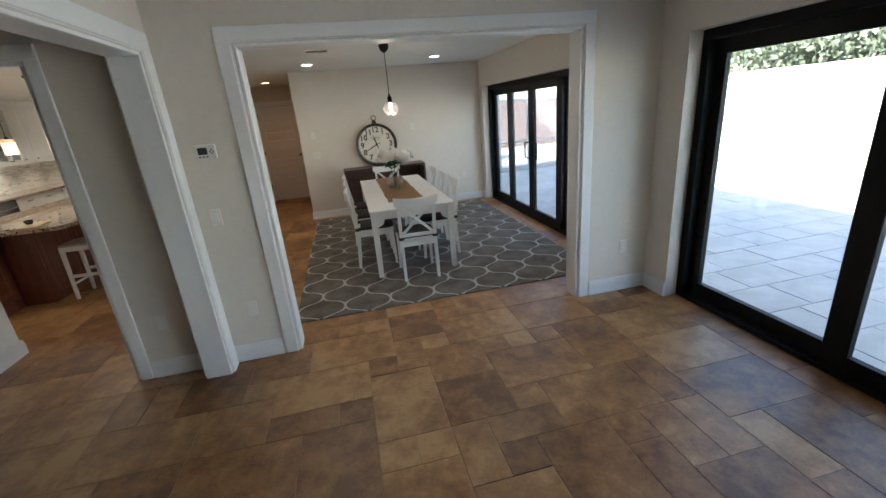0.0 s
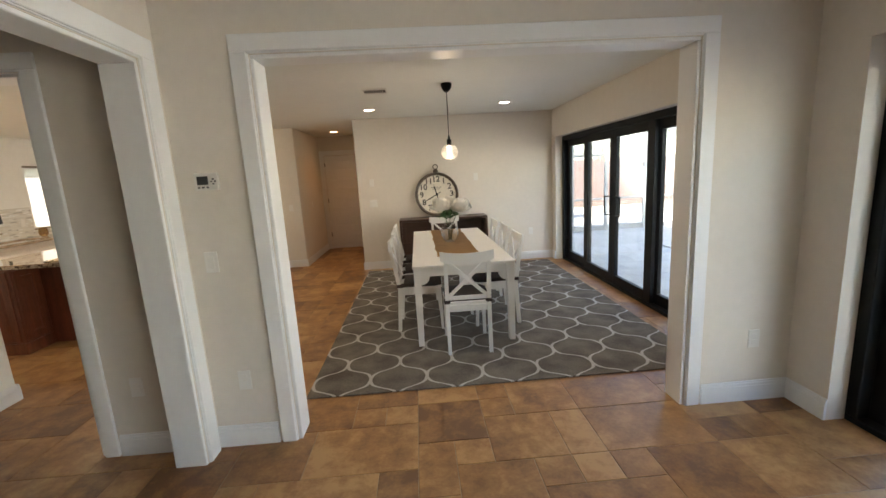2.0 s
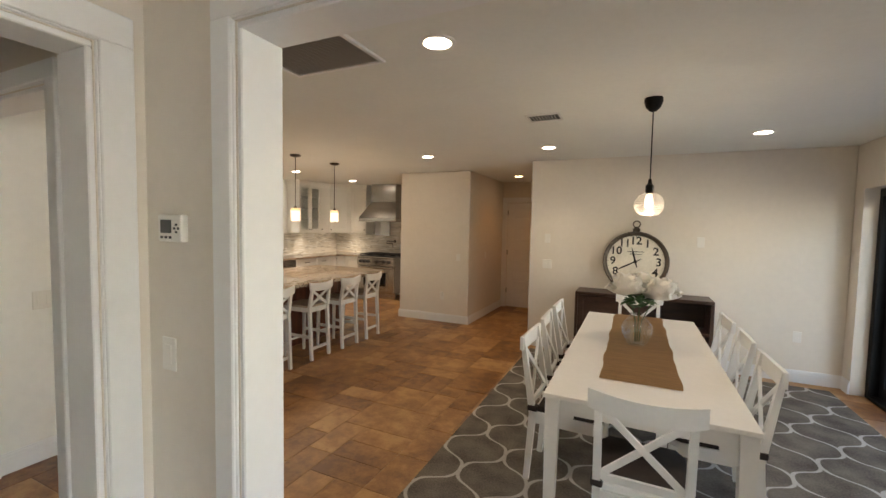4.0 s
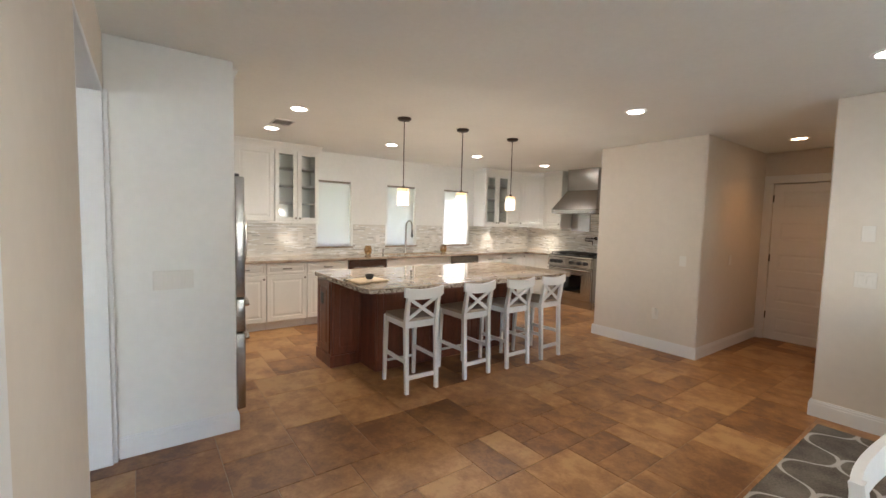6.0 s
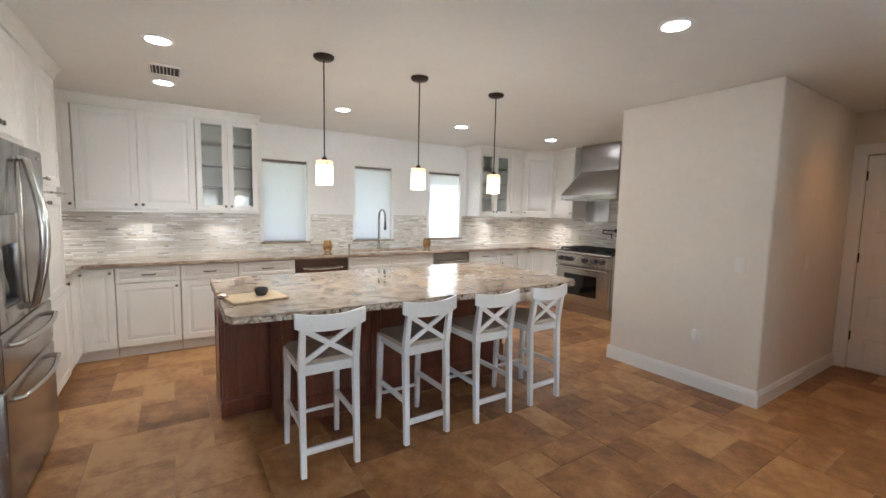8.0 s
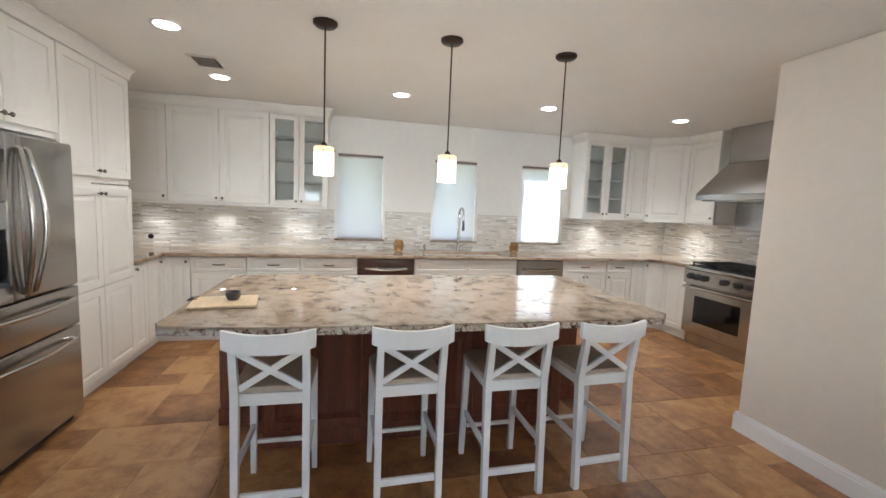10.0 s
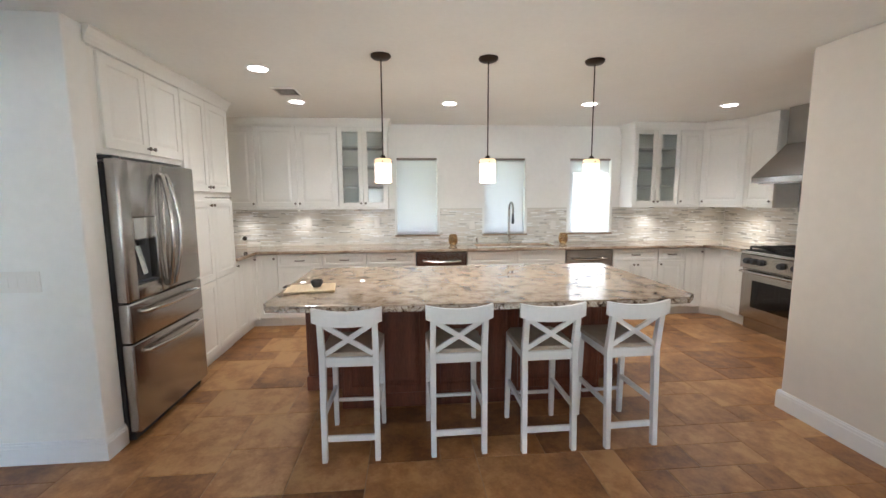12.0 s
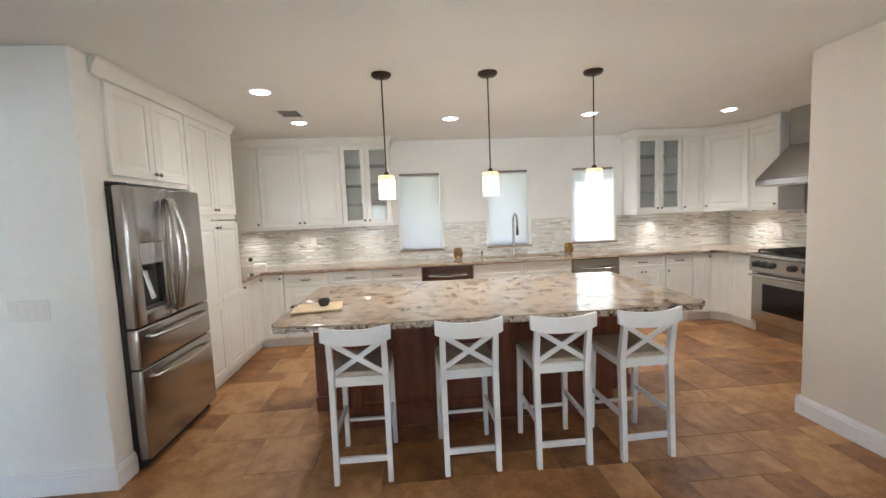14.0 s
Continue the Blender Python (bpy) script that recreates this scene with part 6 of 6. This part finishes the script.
ro = [s.bm.verts.new((a * (POOL[2] + 0.28), b * (POOL[3] + 0.28), 0.135)) for a, b in ring]
rb = [s.bm.verts.new((a * POOL[2] * 0.985, b * POOL[3] * 0.985, 0.05)) for a, b in ring]
rc = [s.bm.verts.new((a * (POOL[2] + 0.28), b * (POOL[3] + 0.28), 0.05)) for a, b in ring]
for k in range(48):
    j = (k + 1) % 48
    s.bm.faces.new((ri[k], ri[j], ro[j], ro[k])), s.bm.faces.new((rb[k], rb[j], ri[j], ri[k])), s.bm.faces.new((ro[k], ro[j], rc[j], rc[k]))
part("coping", s, PAVER, pool, "pale stone coping")

gw = thing("garden_wall", 10.6, 0, -0.17, 0, "long white stucco garden wall in full sun", "wall", kind="structure")
part("wall", Shape().box(0, -14, 0, 0.2, 10.2, 2.05, 0.01), STUCCO, gw)
part("coping", Shape().box(-0.03, -14, 2.051, 0.23, 10.2, 2.11, 0.01), STUCCO, gw)
fe = thing("board_fence", 0, 17.5, -0.17, 0, "terracotta coloured board fence behind the patio", "fence")
fb = Shape().box(-0.07, 0, 0, 0.07, 0.022, 1.9, 0.004)
first = part("board", fb, FENCE, fe)
first.matrix_basis = pose(0.4, 0, 0)
for k in range(1, 90):
    shared("board", first.data, fe, pose(0.4 + k * 0.148, random.uniform(-0.004, 0.004), random.uniform(-0.01, 0.01)))
part("rail", Shape().box(0.3, 0.023, 0.4, 13.8, 0.06, 0.5).box(0.3, 0.023, 1.5, 13.8, 0.06, 1.6), FENCE, fe)

# screened pool enclosure
def screen_material():
    m = bpy.data.materials.new("insect screen")
    m.use_nodes = True
    n, l = m.node_tree.nodes, m.node_tree.links
    n.remove(n["Principled BSDF"])
    tr, df, mx = n.new("ShaderNodeBsdfTransparent"), n.new("ShaderNodeBsdfDiffuse"), n.new("ShaderNodeMixShader")
    df.inputs["Color"].default_value = (0.5, 0.5, 0.5, 1)
    mx.inputs["Fac"].default_value = 0.26
    l.new(tr.outputs[0], mx.inputs[1]), l.new(df.outputs[0], mx.inputs[2]), l.new(mx.outputs[0], n["Material Output"].inputs["Surface"])
    return m


en = thing("screen_enclosure", 0, 10.55, -0.06, 0, "grey aluminium pool screen enclosure frame beside the patio", "screen enclosure")
for ex in (3.42, 4.30, 5.12, 6.08, 7.30, 8.50, 9.5):
    part("post", Shape().box(ex - 0.035, -0.035, 0, ex + 0.035, 0.035, 2.30, 0.003), ALU, en)
part("chair_rail", Shape().box(3.16, -0.022, 0.74, 9.5, 0.022, 0.79, 0.003), ALU, en)
part("door_head", Shape().box(4.335, -0.022, 1.77, 5.085, 0.022, 1.83, 0.003), ALU, en)
part("top_beam", Shape().box(3.16, -0.04, 2.301, 9.535, 0.04, 2.40, 0.003), ALU, en)
part("screen", Shape().box(3.16, 0.002, 0.12, 9.5, 0.004, 2.30), screen_material(), en, "fine insect screen")
part("kick_plate", Shape().box(3.16, -0.01, 0.0, 9.5, 0.01, 0.12), ALU, en)
for ex in (5.12, 6.08, 7.30, 8.50):
    part("roof_beam", Shape().beam((ex, -0.02, 2.42), (ex, -3.4, 3.25), 0.06, 0.09, side=(1, 0, 0)), ALU, en)
for k in (1, 2, 3):
    part("purlin", Shape().beam((3.95, -1.1 * k, 2.42 + 0.27 * k), (9.5, -1.1 * k, 2.42 + 0.27 * k), 0.05, 0.05, side=(0, 1, 0)), ALU, en)


def tree(name, x, y, h, crown_r, seed, label, n=1700):
    rnd = random.Random(seed)
    th = thing(name, x, y, -0.17, 0, label, "tree", "garden trees")
    s = Shape().tube([(0, 0, 0), (0.05, 0.03, h * 0.25), (-0.03, 0.06, h * 0.5), (0.0, 0.0, h * 0.8)], 0.13, 9, 0.03)
    tips = []
    for k in range(9):
        a, z0 = k * 2.4 + rnd.uniform(-0.4, 0.4), h * rnd.uniform(0.3, 0.65)
        r = crown_r * rnd.uniform(0.55, 1.0)
        tip = Vector((r * math.cos(a), r * math.sin(a), min(h, z0 + h * rnd.uniform(0.15, 0.4))))
        s.tube([(0, 0.03, z0), tip * 0.5 + Vector((0, 0, z0 * 0.5 + 0.1)), tip], 0.05, 6, 0.012)
        tips.append(tip)
    tips.append(Vector((0, 0, h)))
    part("trunk", s, BARK, th, smooth=True)
    verts, faces = [], []
    for k in range(n):
        c0 = rnd.choice(tips) + Vector((rnd.gauss(0, 0.28), rnd.gauss(0, 0.28), rnd.gauss(0, 0.22))) * crown_r
        R = Euler((rnd.uniform(0, 6.3), rnd.uniform(0, 6.3), rnd.uniform(0, 6.3))).to_matrix()
        ln = rnd.uniform(0.10, 0.20)
        i = len(verts)
        verts += [tuple(c0 + R @ Vector(v) * ln) for v in ((0, 0, 0), (0.5, 0.28, 0.05), (1, 0, 0), (0.5, -0.28, 0.05))]
        faces.append((i, i + 1, i + 2, i + 3))
    me = bpy.data.meshes.new("crown")
    me.from_pydata(verts, [], faces)
    me.materials.append(FOLIAGE)
    cr = new("crown", me)
    cr.parent = th
    return th


T = "leafy green garden tree behind the white wall"
va = tree("garden_tree", 12.0, 2.0, 3.5, 1.15, 1, T, 3000)
vb = tree("garden_tree", 12.3, 3.6, 3.2, 1.2, 2, T, 3000)
vc = tree("garden_tree", 12.0, 5.3, 3.7, 1.15, 3, T, 3000)
for src, tx, ty, tr in ((va, 12.2, 6.9, 70), (vb, 12.0, 8.5, 140), (vc, 12.3, 0.4, 200), (va, 12.1, -1.3, 250), (vb, 12.4, 10.2, 30)):
    copy_thing(src, pose(tx, ty, -0.17, 0, 0, tr))
tree("garden_tree", 9.2, 19.6, 4.4, 1.9, 6, "leafy garden tree behind the board fence")
tree("garden_tree", 13.0, 18.2, 4.6, 1.9, 7, "leafy garden tree behind the board fence")
hedge = tree("garden_shrub", 3.9, 13.4, 1.9, 0.55, 8, "dense green shrub beside the screen enclosure", 1500)

# two added trees, out of view, that keep sun off the first two shades
tree("garden_tree", -8.5, 4.72, 4.9, 1.15, 12, "unseen leafy tree added to shade the kitchen windows", 15000)
tree("garden_tree", -8.6, 6.05, 5.0, 0.75, 14, "unseen slim leafy tree added to shade the kitchen windows", 13000)

# ---------- mosaic backsplash ----------
def mosaic_material():
    m = bpy.data.materials.new("glass and stone mosaic")
    m.use_nodes = True
    n, l = m.node_tree.nodes, m.node_tree.links
    p = n["Principled BSDF"]
    g = n.new("ShaderNodeNewGeometry")
    r = ramp_node(n, [(0.0, (0.69, 0.66, 0.60)), (0.30, (0.72, 0.70, 0.655)), (0.50, (0.63, 0.605, 0.56)), (0.70, (0.93, 0.93, 0.92)), (0.82, (0.52, 0.50, 0.465)), (0.90, (0.65, 0.59, 0.51)), (0.96, (0.92, 0.92, 0.90))])
    p.inputs["Specular IOR Level"].default_value = 0.9
    r.color_ramp.interpolation = "CONSTANT"
    l.new(g.outputs["Random Per Island"], r.inputs["Fac"]), l.new(r.outputs["Color"], p.inputs["Base Color"])
    q = ramp_node(n, [(0.0, (0.5, 0.5, 0.5)), (0.30, (0.35, 0.35, 0.35)), (0.70, (0.14, 0.14, 0.14)), (0.82, (0.22, 0.22, 0.22)), (0.90, (0.4, 0.4, 0.4))])
    q.color_ramp.interpolation = "CONSTANT"
    l.new(g.outputs["Random Per Island"], q.inputs["Fac"]), l.new(q.outputs["Color"], p.inputs["Roughness"])
    return m


MOSAIC = mosaic_material()


def backsplash(name, a0, a1, z0, z1, m, holes=(), seed=1):
    """Rows of narrow glass and stone strips on a thin bed, in the local xz plane facing -y."""
    rnd = random.Random(seed)
    th = tagged(part(name, Shape().box(a0, -0.004, z0, a1, -0.0005, z1) if not holes else _bed(a0, a1, z0, z1, holes), MORTAR), "pale bed of a mosaic backsplash", "backsplash", kind="structure")
    th.matrix_basis = m
    verts, faces = [], []
    hgt, z = 0.0155, z0
    while z + hgt <= z1 + 0.001:
        x = a0 - rnd.uniform(0, 0.1)
        while x < a1:
            w = rnd.choice((0.035, 0.05, 0.075, 0.1, 0.1, 0.15, 0.2))
            segs = [(max(x, a0), min(x + w, a1))]
            for h in holes:
                if z + hgt > h[2] and z < h[3]:
                    segs = [q for p0, p1 in segs for q in ((p0, min(p1, h[0])), (max(p0, h[1]), p1)) if q[1] - q[0] > 0.004]
            for p0, p1 in segs:
                p0, p1 = p0 + 0.0008, p1 - 0.0008
                if p1 - p0 < 0.003:
                    continue
                d = -0.0085 - rnd.choice((0, 0, 0.002, 0.0035))
                tl = rnd.uniform(-0.0014, 0.0014)
                i = len(verts)
                verts += [(p0, -0.004, z), (p1, -0.004, z), (p1, -0.004, z + hgt - 0.0016), (p0, -0.004, z + hgt - 0.0016), (p0 + 0.0006, d + tl, z + 0.0006), (p1 - 0.0006, d - tl, z + 0.0006), (p1 - 0.0006, d - tl, z + hgt - 0.0022), (p0 + 0.0006, d + tl, z + hgt - 0.0022)]
                faces += [(i + 4, i + 5, i + 6, i + 7), (i, i + 1, i + 5, i + 4), (i + 1, i + 2, i + 6, i + 5), (i + 2, i + 3, i + 7, i + 6), (i + 3, i, i + 4, i + 7)]
            x += w
        z += hgt
    me = bpy.data.meshes.new("mosaic_strips")
    me.from_pydata(verts, [], faces)
    me.materials.append(MOSAIC)
    ob = new("mosaic_strips", me)
    ob.parent = th
    ob["kind"] = "stuff"
    return th


def _bed(a0, a1, z0, z1, holes):
    return wall_shape("x", -0.004, -0.0005, a0, a1, z0, z1, holes)


backsplash("backsplash_back", 3.31, YR - 0.013, c + 0.001, 1.364, facing_east(0, XB), [(a - 0.032, b + 0.032, 0.996, 1.364) for a, b in WIN], 3)
backsplash("backsplash_range", XB + 0.013, -2.73, c + 0.001, 1.60, pose(0, YR, 0), (), 4)

# ---------- travertine floor ----------
floor = tagged(part("floor", Shape().box(XB - 0.1, -3.1, -0.15, XE1 - 0.02, 10.25, -0.0035), GROUT), "brown travertine tile floor in a mixed-size pattern", "floor", kind="structure")
MOD, JOINT = 0.2055, 0.0035
NX, NY = int((XE1 + 5.7) / MOD) + 1, int(13.2 / MOD) + 1
rnd = random.Random(21)
used = [[False] * (NY + 4) for _ in range(NX + 4)]
tiles = []
SIZES = [(3, 2), (2, 3), (2, 2), (3, 3), (2, 1), (1, 2), (1, 1)]
WEIGHT = [9, 7, 7, 0.3, 4, 4, 4]
for j in range(NY):
    for i in range(NX):
        if used[i][j]:
            continue
        opts = [(sz, wt) for sz, wt in zip(SIZES, WEIGHT) if not any(used[i + a][j + b] for a in range(sz[0]) for b in range(sz[1]))]
        sz = rnd.choices([o[0] for o in opts], [o[1] for o in opts])[0]
        for a in range(sz[0]):
            for b in range(sz[1]):
                used[i + a][j + b] = True
        tiles.append((-5.639 + i * MOD, -2.975 + j * MOD, sz))


def tile_mesh(sz):
    w, h = sz[0] * MOD - JOINT, sz[1] * MOD - JOINT
    e = 0.0025
    vs = [(0, 0, -0.012), (w, 0, -0.012), (w, h, -0.012), (0, h, -0.012), (0, 0, -0.0014), (w, 0, -0.0014), (w, h, -0.0014), (0, h, -0.0014), (e, e, 0), (w - e, e, 0), (w - e, h - e, 0), (e, h - e, 0)]
    fs = [(8, 9, 10, 11)] + [(k, (k + 1) % 4, (k + 1) % 4 + 4, k + 4) for k in range(4)] + [(k + 4, (k + 1) % 4 + 4, (k + 1) % 4 + 8, k + 8) for k in range(4)]
    return vs, fs


meshes = {}
for sz in SIZES:
    me = bpy.data.meshes.new("tile")
    me.from_pydata(*[tile_mesh(sz)[0], [], tile_mesh(sz)[1]])
    me.materials.append(TRAV)
    meshes[sz] = me


def nearness(t):
    x, y = t[0] + t[2][0] * MOD / 2, t[1] + t[2][1] * MOD / 2
    return min(math.hypot(x - a, y - b) for a, b in ((1.0, 2.0), (0.3, 3.2), (-0.8, 4.6), (-1.4, 5.6), (-1.6, 6.6), (-2.6, 4.6)))


inside = [t for t in tiles if t[0] < XE1 - 0.05 and t[1] < 10.2]
inside.sort(key=nearness)
verts, faces = [], []
for k, (x, y, sz) in enumerate(inside):
    dz = -rnd.uniform(0, 0.0006)
    if k < 300 and x + sz[0] * MOD < XE1 - 0.021:
        shared("tile", meshes[sz], floor, pose(x, y, dz))
    else:
        vs, fs = tile_mesh(sz)
        o = len(verts)
        verts += [(min(px + x, XE1 - 0.021), min(py + y, 10.24), pz + dz) for px, py, pz in vs]
        faces += [tuple(q + o for q in f) for f in fs]
me = bpy.data.meshes.new("floor_tiles")
me.from_pydata(verts, [], faces)
me.materials.append(TRAV)
ft = new("floor_tiles", me)
ft.parent = floor
ft["kind"] = "stuff"
